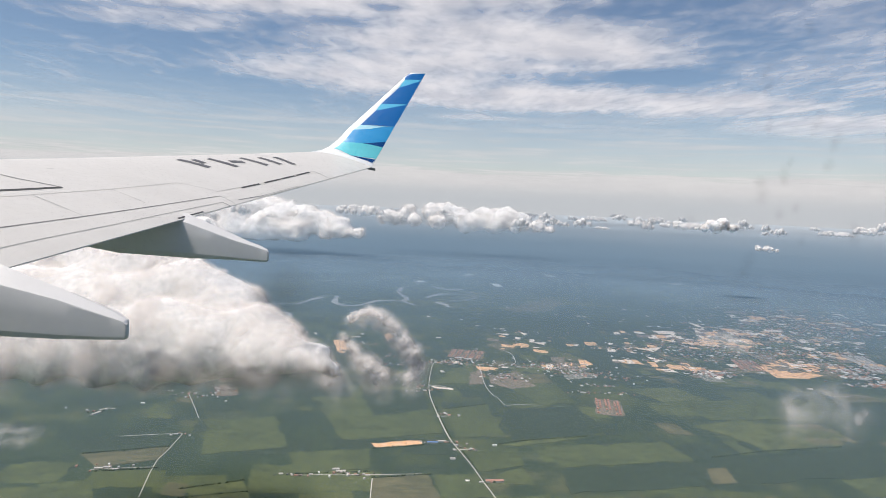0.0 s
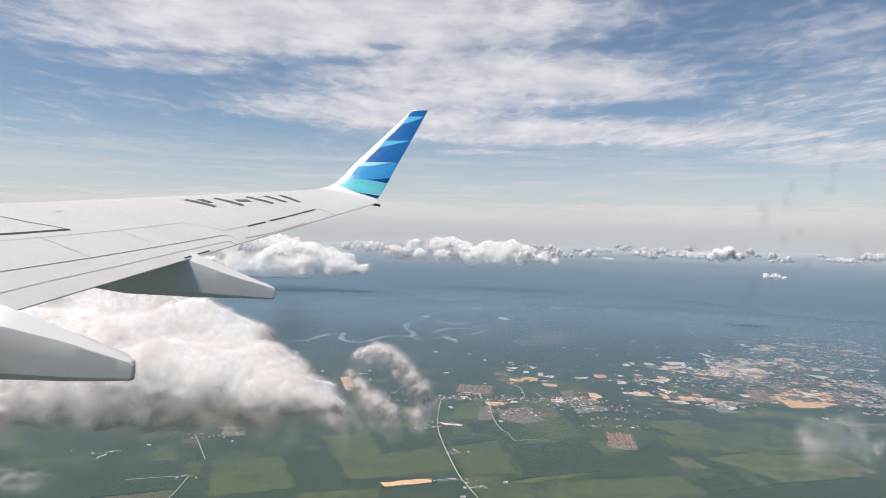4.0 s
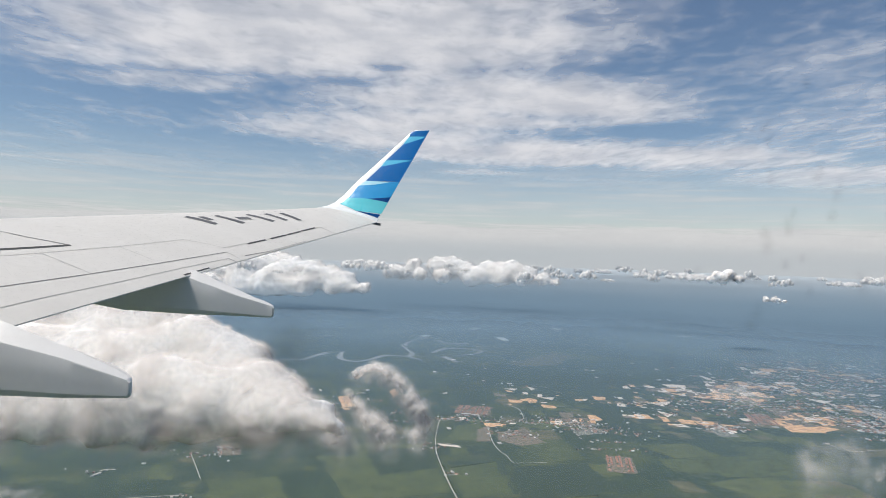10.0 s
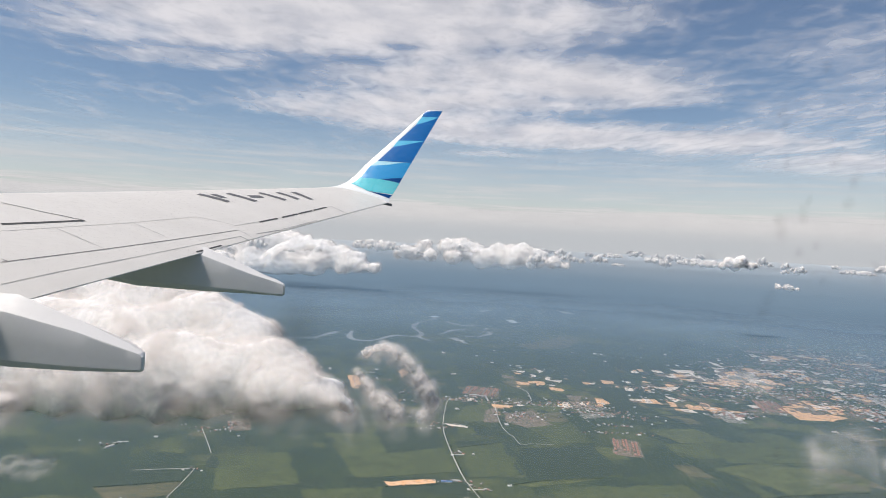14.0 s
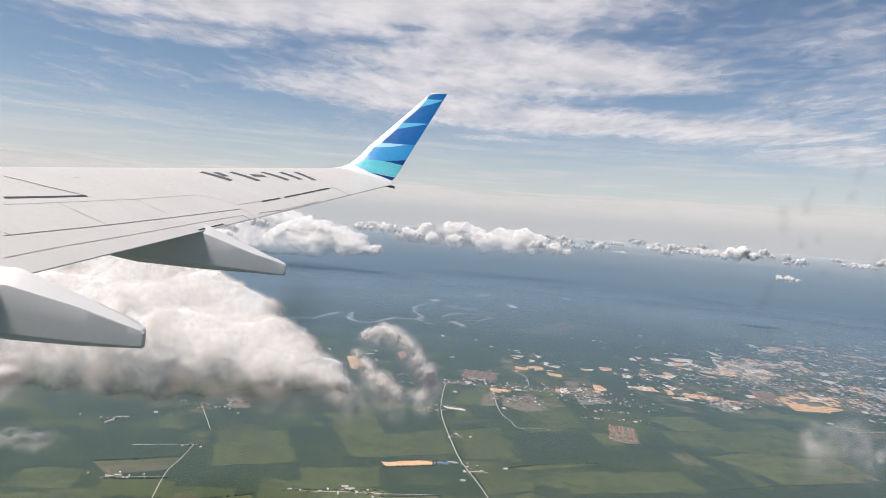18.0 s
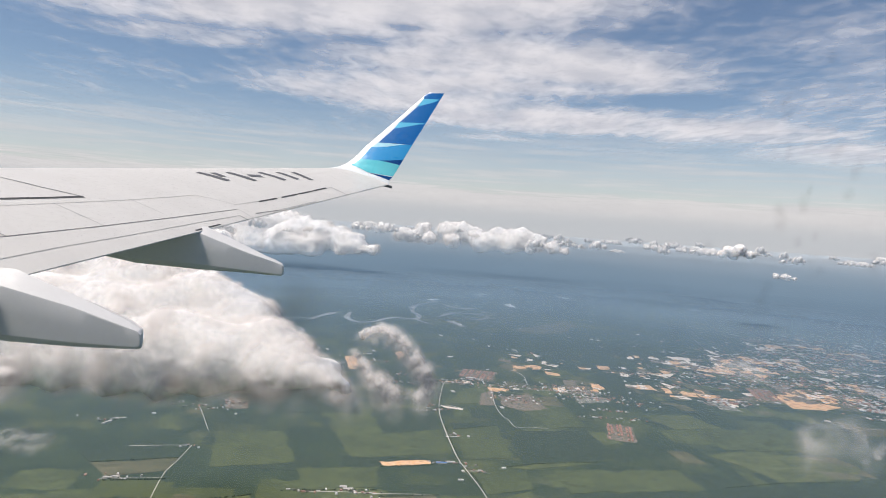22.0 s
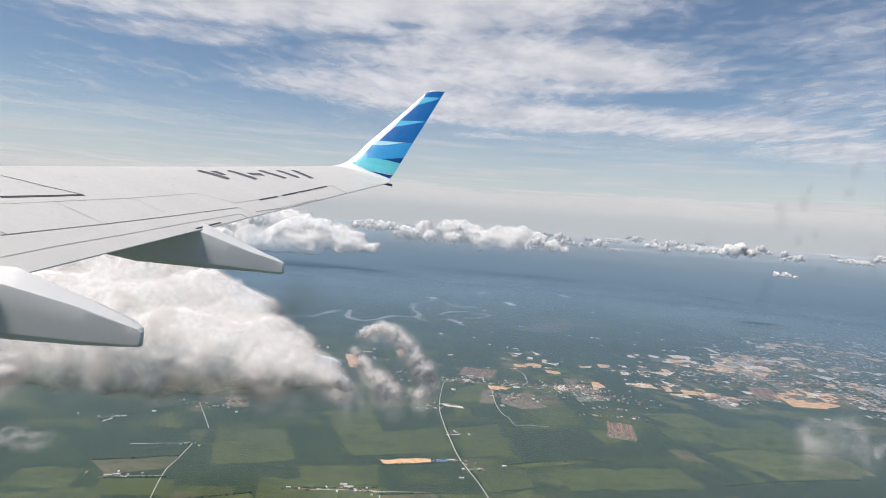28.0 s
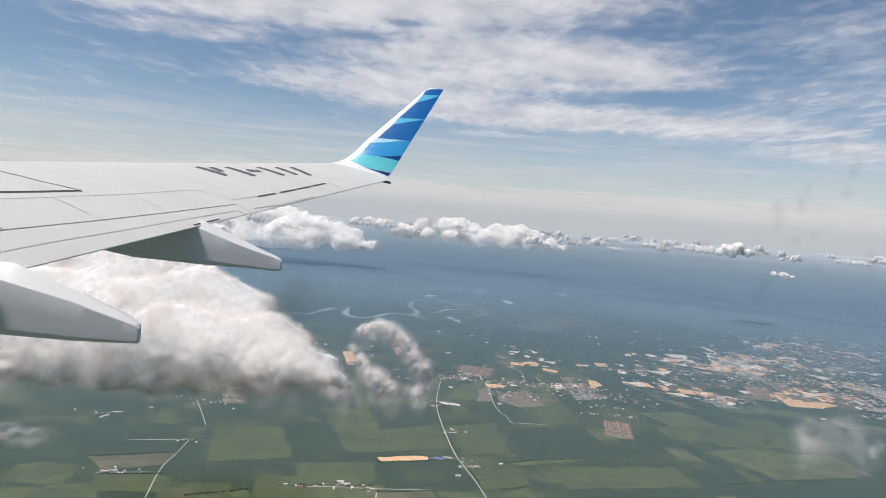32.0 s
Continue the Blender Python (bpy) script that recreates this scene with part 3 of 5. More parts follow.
def field(pts, mat, label, z=0.05, name="field", rough=0.05):
    """A plot of land with slightly ragged edges, a low slab."""
    pts = [Vector(p) for p in pts]
    ring = []
    for a, b in zip(pts, pts[1:] + pts[:1]):
        for k in range(8):
            p = a.lerp(b, k / 8)
            s = (b - a).length * rough * (1.0 + 0.7 * noise.noise(Vector((p.x * 1.7, p.y * 1.7, 4))))
            ring.append((p.x + s * noise.noise(Vector((p.x * 0.3, p.y * 0.3, 1))), p.y + s * noise.noise(Vector((p.x * 0.3, p.y * 0.3, 7)))))
    bm = bmesh.new()
    lo = [bm.verts.new((x, y, 0.0)) for x, y in ring]
    hi = [bm.verts.new((x, y, z)) for x, y in ring]
    bm.faces.new(hi)
    for i in range(len(ring)):
        j = (i + 1) % len(ring)
        bm.faces.new((lo[i], lo[j], hi[j], hi[i]))
    bmesh.ops.recalc_face_normals(bm, faces=bm.faces)
    return tagged(new(name, from_bm(name, bm, mat)), label, "field", kind="structure")


road("country_road", [(5.97, 299.55), (3.96, 289.31), (2.58, 265.98), (2.59, 247.82), (4.38, 230.30), (6.92, 212.33), (9.12, 199.33), (11.85, 189.30), (14.70, 179.42), (16.81, 170.36), (20.16, 157.08)], 0.33, TRACK)
road("country_road", [(-11.39, 292.87), (-3.42, 291.16), (4.85, 291.66), (14.56, 295.79), (25.01, 291.74), (32.65, 289.03), (50.70, 291.53), (65.71, 289.17)], 0.3, TRACK)
road("farm_road", [(2.59, 256.60), (6.93, 257.00), (12.35, 253.66)], 0.5, TRACK)
road("farm_road", [(6.37, 219.90), (9.90, 220.78)], 0.5, TRACK)
road("farm_road", [(11.81, 190.22), (16.09, 191.17)], 0.5, TRACK)
road("country_road", [(25.53, 291.90), (25.53, 262.28), (27.41, 247.75), (29.09, 244.51), (30.97, 235.17), (35.65, 236.38), (43.21, 236.30)], 0.3, TRACK)
road("country_road", [(58.78, 294.97), (65.51, 255.74), (72.69, 225.30), (78.80, 199.35), (82.35, 174.21)], 0.2, FIELD_C)
road("farm_road", [(-12.58, 168.13), (-12.33, 162.26), (-11.97, 155.44)], 0.28, TRACK)
road("farm_road", [(-34.09, 168.29), (-22.71, 169.90), (-15.66, 170.19), (-8.69, 170.87), (1.42, 172.19)], 0.26, TRACK)
road("country_road", [(-73.44, 195.49), (-72.70, 182.34), (-72.79, 175.37), (-71.36, 167.54), (-67.96, 153.11)], 0.24, TRACK, curve=False)
road("farm_road", [(-90.86, 191.75), (-78.75, 194.73), (-73.44, 195.49)], 0.3, TRACK)
road("farm_road", [(-87.19, 167.80), (-82.93, 168.74), (-71.17, 170.92)], 0.25, TRACK)
road("farm_road", [(-86.31, 235.20), (-80.35, 223.50), (-73.69, 210.02)], 0.25, TRACK)
road("farm_road", [(-108.46, 214.41), (-106.85, 216.22), (-104.06, 216.30)], 0.6, TRACK)
road("farm_road", [(38.18, 327.86), (43.58, 317.44), (43.53, 299.57)], 0.4, TRACK)
road("country_road", [(168.50, 272.96), (173.18, 262.32), (185.77, 264.76), (196.55, 257.74)], 0.28, TRACK)
road("country_road", [(622.16, 924.84), (515.55, 796.56), (419.53, 665.50), (376.78, 605.92), (371.86, 588.78)], 2.2, TRACK)
road("avenue_road", [(209.99, 337.45), (206.82, 309.78), (205.81, 286.65), (205.39, 260.57)], 1.0, LOT, 0.08, "grey avenue lined with buildings")
road("river", [(-77.61, 477.71), (-83.78, 460.20), (-88.63, 441.70)], 5.4, WATER, 0.06, "pale winding river between dark woods")
road("river", [(-91.53, 445.48), (-108.81, 436.89), (-120.23, 431.22), (-118.71, 419.51), (-108.96, 414.66), (-96.86, 411.12), (-86.41, 404.80), (-84.83, 390.77), (-93.78, 380.89), (-109.21, 380.06), (-123.51, 381.74), (-135.38, 360.96)], 4.0, WATER, 0.06, "pale winding river between dark woods")
road("river", [(-67.33, 486.08), (-65.08, 455.93), (-54.81, 442.85), (-44.95, 450.09), (-35.55, 470.53), (-25.46, 472.77), (-16.89, 474.22), (-15.76, 491.77), (-21.88, 513.11), (-21.64, 543.71), (-14.13, 558.92), (-5.58, 583.28)], 4.3, WATER, 0.06, "pale winding river between dark woods")
road("river", [(-18.49, 473.44), (-12.33, 463.11), (-6.59, 455.63)], 2.9, WATER, 0.06, "pale winding river between dark woods")
road("river", [(3.14, 564.90), (15.17, 546.22), (30.36, 550.91)], 4.7, WATER, 0.06, "pale winding river between dark woods")
road("river", [(-0.27, 490.83), (9.39, 513.61), (26.35, 519.18), (38.59, 507.18), (31.32, 492.17), (17.75, 482.86)], 3.6, WATER, 0.06, "pale winding river between dark woods")
road("river", [(8.31, 475.61), (13.15, 462.32), (17.31, 451.94)], 5.0, WATER, 0.06, "pale oxbow water between dark woods")
road("river", [(-163.18, 540.64), (-144.95, 543.86), (-120.91, 563.19), (-92.95, 572.16), (-63.08, 573.66)], 3.6, WATER, 0.06, "pale winding water between dark woods")
for spot in ([(-9.94, 588.90), (-4.15, 596.50)], [(37.28, 653.30), (46.82, 669.11)], [(61.84, 597.92), (65.50, 577.03)], [(127.20, 694.02), (133.37, 673.58)], [(160.80, 735.62), (164.39, 721.90)], [(188.16, 752.78), (195.56, 757.41)], [(219.41, 755.72), (225.13, 748.46)], [(236.73, 744.94), (240.70, 737.01)],
             [(341.91, 843.04), (359.15, 847.63)], [(61.52, 783.62), (73.19, 798.90)], [(361.70, 682.33), (370.07, 678.70)], [(248.99, 652.00), (262.05, 654.88)]):
    road("pond", spot, 9.0, POND, 0.06, "small pond among dark woods with its sun glint painted pale")

# fields
for mat, label, shapes in (
    (FIELD_A, "bright green grass field", [[(94.53, 219.05), (109.21, 225.25), (129.34, 224.30), (146.17, 215.98), (138.76, 204.80), (110.13, 198.74), (104.58, 209.83)], [(12.85, 284.96), (22.44, 289.93), (19.22, 263.00), (5.36, 259.89)], [(-57.45, 158.84), (-45.96, 164.23), (-38.66, 148.33), (-54.58, 145.24)], [(21.15, 173.15), (29.21, 178.77), (31.61, 167.46), (23.04, 167.19)],
        [(24.44, 195.39), (42.73, 202.97), (53.83, 204.49), (29.71, 194.67)], [(84.97, 262.51), (106.83, 266.81), (114.36, 251.70), (94.17, 245.89)], [(-29.91, 157.32), (-17.38, 160.53), (-14.88, 152.92), (-29.12, 150.17)]]),
    (FIELD_B, "green crop field", [[(-42.96, 250.97), (-0.25, 254.97), (6.60, 203.95), (-25.14, 193.92)], [(-38.08, 183.68), (-14.92, 188.92), (-14.07, 174.13), (-34.06, 170.68)], [(8.26, 227.99), (24.26, 235.47), (27.05, 203.47), (11.09, 199.79)], [(14.32, 184.02), (29.67, 193.25), (30.24, 180.21), (16.67, 174.18)], [(100.90, 246.92), (159.99, 258.31), (151.92, 232.30), (104.51, 225.86)], [(-70.57, 207.75), (-49.59, 214.39), (-39.45, 188.11), (-62.43, 180.45)],
        [(3.87, 171.52), (15.61, 173.17), (18.36, 159.34), (5.68, 156.90)], [(38.52, 195.20), (78.91, 203.16), (83.35, 187.98), (40.57, 179.13)], [(31.88, 264.06), (55.50, 266.53), (58.96, 241.01), (44.77, 237.36)], [(-95.24, 158.38), (-83.91, 162.40), (-74.81, 145.07), (-84.00, 142.01)]]),
    (FIELD_C, "dry olive field", [[(-12.58, 168.13), (2.28, 171.58), (5.68, 156.90), (-11.44, 153.59)], [(-94.89, 177.65), (-73.20, 185.15), (-72.83, 175.80), (-86.45, 169.23)], [(129.43, 211.32), (141.14, 209.98), (140.93, 206.16), (130.13, 205.27)], [(53.55, 453.98), (76.36, 483.88), (97.01, 512.42), (107.85, 498.33), (88.72, 453.28), (64.32, 442.83)], [(32.65, 336.35), (42.17, 349.35), (48.48, 331.34), (39.34, 322.04)], [(84.01, 182.05), (90.21, 183.71), (88.88, 172.99), (81.19, 171.50)],
        [(172.53, 273.99), (179.78, 266.13), (186.26, 265.60), (171.04, 262.49)]]),
    (FIELD_D, "dark green plantation", [[(30.83, 230.49), (58.46, 237.50), (61.87, 208.88), (29.83, 198.55), (27.52, 219.11)], [(170.94, 254.18), (196.55, 257.74), (176.06, 225.64), (164.60, 228.46)], [(40.50, 178.30), (83.09, 187.08), (80.35, 170.30), (39.81, 162.49)], [(88.98, 189.98), (150.36, 204.05), (138.80, 181.55), (84.41, 171.07)], [(-67.57, 270.83), (-33.77, 273.54), (-26.78, 238.22), (-54.05, 235.14)], [(-24.26, 248.16), (0.09, 251.04), (3.23, 226.71), (-16.87, 218.38)], [(-103.28, 185.54), (-74.92, 192.44), (-74.41, 185.86), (-95.39, 178.48)]]),
    (BRICKLOT, "red-brown cleared plots", [[(20.49, 278.56), (26.51, 287.16), (25.07, 262.13), (18.57, 260.30)], [(28.57, 275.39), (41.46, 282.92), (47.08, 261.72), (36.18, 256.30), (28.34, 263.06)], [(-76.07, 233.49), (-79.84, 248.56), (-73.30, 248.79), (-67.89, 235.80)], [(-84.51, 263.52), (-81.27, 266.48), (-75.45, 253.38), (-80.13, 251.08)], [(62.36, 314.26), (69.78, 314.35), (67.37, 304.85), (61.96, 304.24)], [(174.20, 337.92), (185.10, 336.66), (184.11, 317.01), (172.75, 315.74)]]),
    (LOT, "grey yards and buildings", [[(62.16, 281.55), (75.48, 287.29), (78.10, 279.80), (62.31, 273.55)], [(67.32, 300.64), (73.18, 296.31), (77.53, 291.70), (66.88, 288.56)], [(205.35, 342.86), (203.17, 322.56), (206.17, 308.66), (199.99, 311.68)], [(242.97, 396.99), (255.24, 383.86), (243.62, 374.70), (237.55, 380.84)], [(134.41, 302.56), (134.68, 282.56), (134.80, 278.39), (126.01, 279.34), (126.00, 290.73)]]),
    (SAND, "bare orange earth plot", [[(-14.77, 192.83), (0.33, 196.80), (0.65, 193.90), (-13.67, 189.69)], [(-47.82, 333.88), (-42.50, 337.30), (-37.14, 314.68), (-42.19, 310.41)], [(-22.58, 350.76), (-20.31, 357.90), (-17.15, 346.73), (-19.04, 334.45)], [(75.48, 310.61), (79.57, 310.79), (80.87, 301.67), (74.88, 298.84)], [(155.67, 367.52), (164.57, 374.78), (170.90, 361.71), (160.14, 354.25), (153.15, 355.87)], [(190.73, 408.61), (198.05, 409.58), (202.06, 386.08), (192.77, 388.83)],
        [(178.17, 361.44), (186.28, 357.58), (178.26, 348.74)], [(165.59, 311.63), (173.66, 309.03), (182.41, 302.93), (190.48, 297.90), (178.50, 290.25), (163.36, 289.57)], [(186.81, 328.30), (188.07, 313.16), (181.46, 308.35), (179.66, 321.90)], [(125.02, 305.75), (134.89, 304.67), (134.92, 293.26), (126.12, 292.60)], [(224.31, 351.02), (229.71, 349.14), (226.90, 339.16), (222.31, 341.15)], [(186.30, 310.69), (193.44, 311.76), (193.32, 304.14), (185.79, 302.03)]]),
    (SAND_PALE, "pale bare earth plot", [[(133.46, 380.23), (147.75, 382.22), (148.91, 373.73), (134.92, 371.81)], [(141.37, 394.04), (154.84, 394.08), (153.46, 385.77), (141.98, 384.78)], [(170.21, 399.60), (179.27, 409.47), (179.67, 387.31), (163.71, 375.93)], [(179.18, 375.45), (192.95, 380.10), (190.19, 370.77), (177.13, 366.45)], [(212.57, 366.02), (224.07, 358.23), (215.98, 352.04)], [(222.79, 451.11), (237.78, 454.88), (235.65, 444.50), (218.19, 436.12)], [(220.14, 412.53), (233.30, 413.92), (231.97, 407.03), (218.61, 405.53)],
        [(237.37, 413.71), (240.65, 405.32), (233.93, 401.46)], [(114.50, 341.89), (129.71, 345.60), (121.16, 334.19)], [(113.74, 323.69), (119.49, 316.59), (114.59, 310.85)], [(178.20, 430.27), (181.14, 422.27), (180.89, 410.06), (177.30, 415.58)], [(40.85, 366.74), (48.94, 368.17), (47.00, 362.84)], [(55.84, 373.88), (59.59, 368.99), (56.66, 364.84)], [(58.07, 346.54), (66.54, 346.74), (64.17, 341.88)], [(78.80, 344.21), (84.50, 346.14), (81.90, 341.32)], [(255.24, 383.86), (267.98, 381.15), (259.08, 374.35)], [(150.23, 313.20), (159.75, 312.94), (159.05, 308.73), (150.55, 307.26)], [(3.04, 256.73), (11.14, 254.94), (12.17, 252.04), (4.83, 253.96)]]),
):
    for pts in shapes:
        field(pts, mat, label, 0.05 + 0.01 * random.random(), rough=0.07 if "earth" in label else 0.05)


def parcels(seed):
    """Parcels of farmland, laid out along the roads' own directions; plantations in broad blocks, grass in the open middle."""
    rng = random.Random(seed)
    dark, crop, grass, dry = (FIELD_D, "dark green plantation"), (FIELD_B, "green crop field"), (FIELD_A, "bright green grass field"), (FIELD_C, "dry olive field")
    ax, ay = Vector((0.985, 0.06)), Vector((-0.14, 0.99))
    for i in range(-12, 13):
        for j in range(0, 13):
            o = ax * (i * 21 + rng.uniform(-3, 3)) + ay * (140 + j * 20 + rng.uniform(-3, 3)) + Vector((18, 4))
            if abs(o.x) > o.y * 0.85 or rng.random() < 0.36:
                continue
            w, h = rng.uniform(12, 21), rng.uniform(10, 19)
            open_land = 1.5 * noise.noise(Vector((o.x * 0.014, o.y * 0.011, 5.3))) + 0.0035 * (300 - o.y) + (0.25 if 60 < o.x < 190 else -0.1)
            for q in range(rng.choice((1, 1, 2, 3))):
                p = o + ax * (q * w * 0.34)
                pick = open_land + rng.gauss(0, 0.22)
                mat, label = dark if pick < 0.1 else crop if pick < 0.48 else grass if pick < 0.85 else dry
                e = w * (1 if q == 0 else 0.34)
                ring = [p, p + ax * e, p + ax * e * rng.uniform(0.94, 1.03) + ay * h, p + ay * h * rng.uniform(0.9, 1.05)]
                field([(c.x, c.y) for c in ring], mat, label, 0.015 + 0.01 * q + 0.008 * rng.random(), rough=0.09)


parcels(17)


def gardens(seed, count):
    """Small cleared and planted patches between the villages and the town."""
    rng = random.Random(seed)
    kinds = ((FIELD_A, "bright green grass field"), (FIELD_C, "dry olive field"), (FIELD_C, "dry olive field"), (FIELD_B, "green crop field"), (FIELD_D, "dark green plantation"))
    u, v = Vector((0.98, -0.1)), Vector((-0.16, 0.98))
    for _ in range(count):
        x = rng.uniform(-110, 270)
        o = Vector((x, 285 + 0.22 * x + rng.gauss(0, 34)))
        if noise.noise(Vector((o.x * 0.03, o.y * 0.03, 8.1))) < -0.05:
            continue
        a, b = u * rng.uniform(2.5, 9), v * rng.uniform(3, 12)
        mat, label = rng.choice(kinds)
        field([tuple(q) for q in (o, o + a, o + a * rng.uniform(0.8, 1.05) + b, o + b * rng.uniform(0.8, 1.05))], mat, label, 0.036 + 0.008 * rng.random(), rough=0.08)


gardens(41, 420)


def plots(spots, seed):
    """Irregular cleared plots strewn over the built-up land: spots of x, y, spread and count."""
    rng = random.Random(seed)
    kinds = ((SAND, "bare orange earth plot"), (SAND, "bare orange earth plot"), (SAND_PALE, "pale bare earth plot"), (BRICKLOT, "red-brown cleared plots"), (BRICKLOT, "red-brown cleared plots"))
    for x0, y0, sx, sy, count, big in spots:
        for _ in range(count):
            mat, label = rng.choice(kinds)
            x, y, r, lean = x0 + rng.gauss(0, sx), y0 + rng.gauss(0, sy), rng.uniform(0.12, 1.0) ** 1.5 * big, rng.gauss(-0.16, 0.1)
            u, v = Vector((math.cos(lean), math.sin(lean))) * r * rng.uniform(0.6, 1.9), Vector((-0.2, -0.98)) * r * rng.uniform(0.5, 2.0)
            o = Vector((x, y))
            ring = [tuple(q) for q in (o - u - v, o + u * rng.uniform(0.6, 1.1) - v, o + u + v * rng.uniform(0.5, 1.1), o - u * rng.uniform(0.3, 1.0) + v)]
            field(ring, mat, label, 0.07 + 0.02 * rng.random(), rough=0.2)


plots(((46, 332, 8, 5, 12, 2.6), (63, 298, 7, 3, 16, 2.6), (98, 340, 9, 6, 18, 2.6), (135, 379, 9, 7, 26, 2.6), (122, 303, 6, 3, 16, 2.6), (154, 360, 8, 6, 24, 2.6), (194, 399, 9, 7, 26, 2.6), (216, 394, 10, 7, 20, 2.6), (187, 317, 10, 4, 26, 2.6), (235, 374, 10, 6, 24, 2.6), (28, 288, 5, 2, 8, 2.6), (103, 309, 5, 3, 10, 2.6)), 52)
plots([(*p, *q) for p, q in zip([(155.67, 367.52), (179.98, 381.48), (203.58, 383.69), (132.12, 292.47), (169.59, 303.07), (216.71, 337.24), (122.51, 349.67), (69.58, 298.26), (257.68, 452.76), (56.36, 354.38), (101.48, 336.37), (212.56, 435.86), (292.00, 446.87), (-44.41, 299.98), (14.54, 296.84), (235.15, 321.64)],
                               [(14, 9, 24, 3.6), (14, 9, 26, 3.8), (18, 12, 24, 3.8), (8, 5, 12, 2.4), (12, 4, 26, 3.2), (14, 6, 20, 3.0), (14, 7, 10, 2.8), (9, 5, 12, 2.0), (24, 24, 34, 4.0), (14, 6, 9, 2.4), (14, 5, 8, 2.4), (24, 16, 9, 4.0), (26, 20, 44, 4.0), (12, 6, 8, 1.8), (8, 4, 8, 1.6), (14, 9, 10, 2.6)])], 31)


def houses(name, label, spots, seed, roofs, size=(0.35, 0.9)):
    """Small gabled houses and sheds, too small to tell apart singly: spots of x, y, spread x, spread y, count."""
    rng = random.Random(seed)
    for mat in roofs:
        verts, faces = [], []
        for x0, y0, sx, sy, count in spots:
            for _ in range(max(1, count // len(roofs))):
                x, y = x0 + rng.gauss(0, sx), y0 + rng.gauss(0, sy)
                w, l, h = rng.uniform(*size), rng.uniform(size[0] * 1.3, size[1] * 1.7), rng.uniform(0.2, 0.32)
                a = rng.choice((0.3, 0.3 + math.pi / 2)) + rng.gauss(0, 0.1)
                c, q = math.cos(a), math.sin(a)
                k = len(verts)
                for u, v, z in ((-w, -l, 0), (w, -l, 0), (w, l, 0), (-w, l, 0), (-w, -l, h), (w, -l, h), (w, l, h), (-w, l, h), (0, -l, h * 1.5), (0, l, h * 1.5)):
                    verts.append((x + (u * c - v * q) / 2, y + (u * q + v * c) / 2, z))
                for f in ((0, 1, 5, 4), (1, 2, 6, 5), (2, 3, 7, 6), (3, 0, 4, 7), (4, 5, 8), (6, 7, 9), (5, 6, 9, 8), (7, 4, 8, 9)):
                    faces.append([k + i for i in f])
        me = bpy.data.meshes.new(name)
        me.from_pydata(verts, [], faces)
        me.materials.append(mat)
        tagged(new(name, me), label, "houses", kind="stuff")


def estate(x0, y0, along, down, mat, seed):
    """Straight rows of small gabled roofs on a cleared block."""
    rng = random.Random(seed)
    u, v = Vector((0.98, -0.16)), Vector((-0.2, -0.98))
    o, verts, faces = Vector((x0, y0)), [], []
    for i in range(along):
        for j in range(down):
            if rng.random() < 0.2:
                continue
            c = o + u * (i * 1.25 + (i // 2) * 0.9) + v * (j * 2.3 + rng.uniform(-0.2, 0.2))
            w, l, h, k = 0.38, rng.uniform(0.5, 0.85), rng.uniform(0.22, 0.32), len(verts)
            for a, b, z in ((-w, -l, 0), (w, -l, 0), (w, l, 0), (-w, l, 0), (-w, -l, h), (w, -l, h), (w, l, h), (-w, l, h), (0, -l, h * 1.5), (0, l, h * 1.5)):
                p = c + u * a + v * b
                verts.append((p.x, p.y, z + 0.06))
            for f in ((0, 1, 5, 4), (1, 2, 6, 5), (2, 3, 7, 6), (3, 0, 4, 7), (4, 5, 8), (6, 7, 9), (5, 6, 9, 8), (7, 4, 8, 9)):
                faces.append([k + q for q in f])
    me = bpy.data.meshes.new("estate_houses")
    me.from_pydata(verts, [], faces)
    me.materials.append(mat)
    tagged(new("estate_houses", me), "straight rows of small houses on a cleared block", "houses", kind="stuff")
    a, b = u * (along * 1.7), v * (down * 2.4)
    o -= u * 0.8 + v * 1.2
    field([tuple(q) for q in (o, o + a, o + a + b, o + b)], BRICKLOT if mat == ROOF_RED else LOT, "grey and red-brown block of a housing estate", 0.06, rough=0.06)


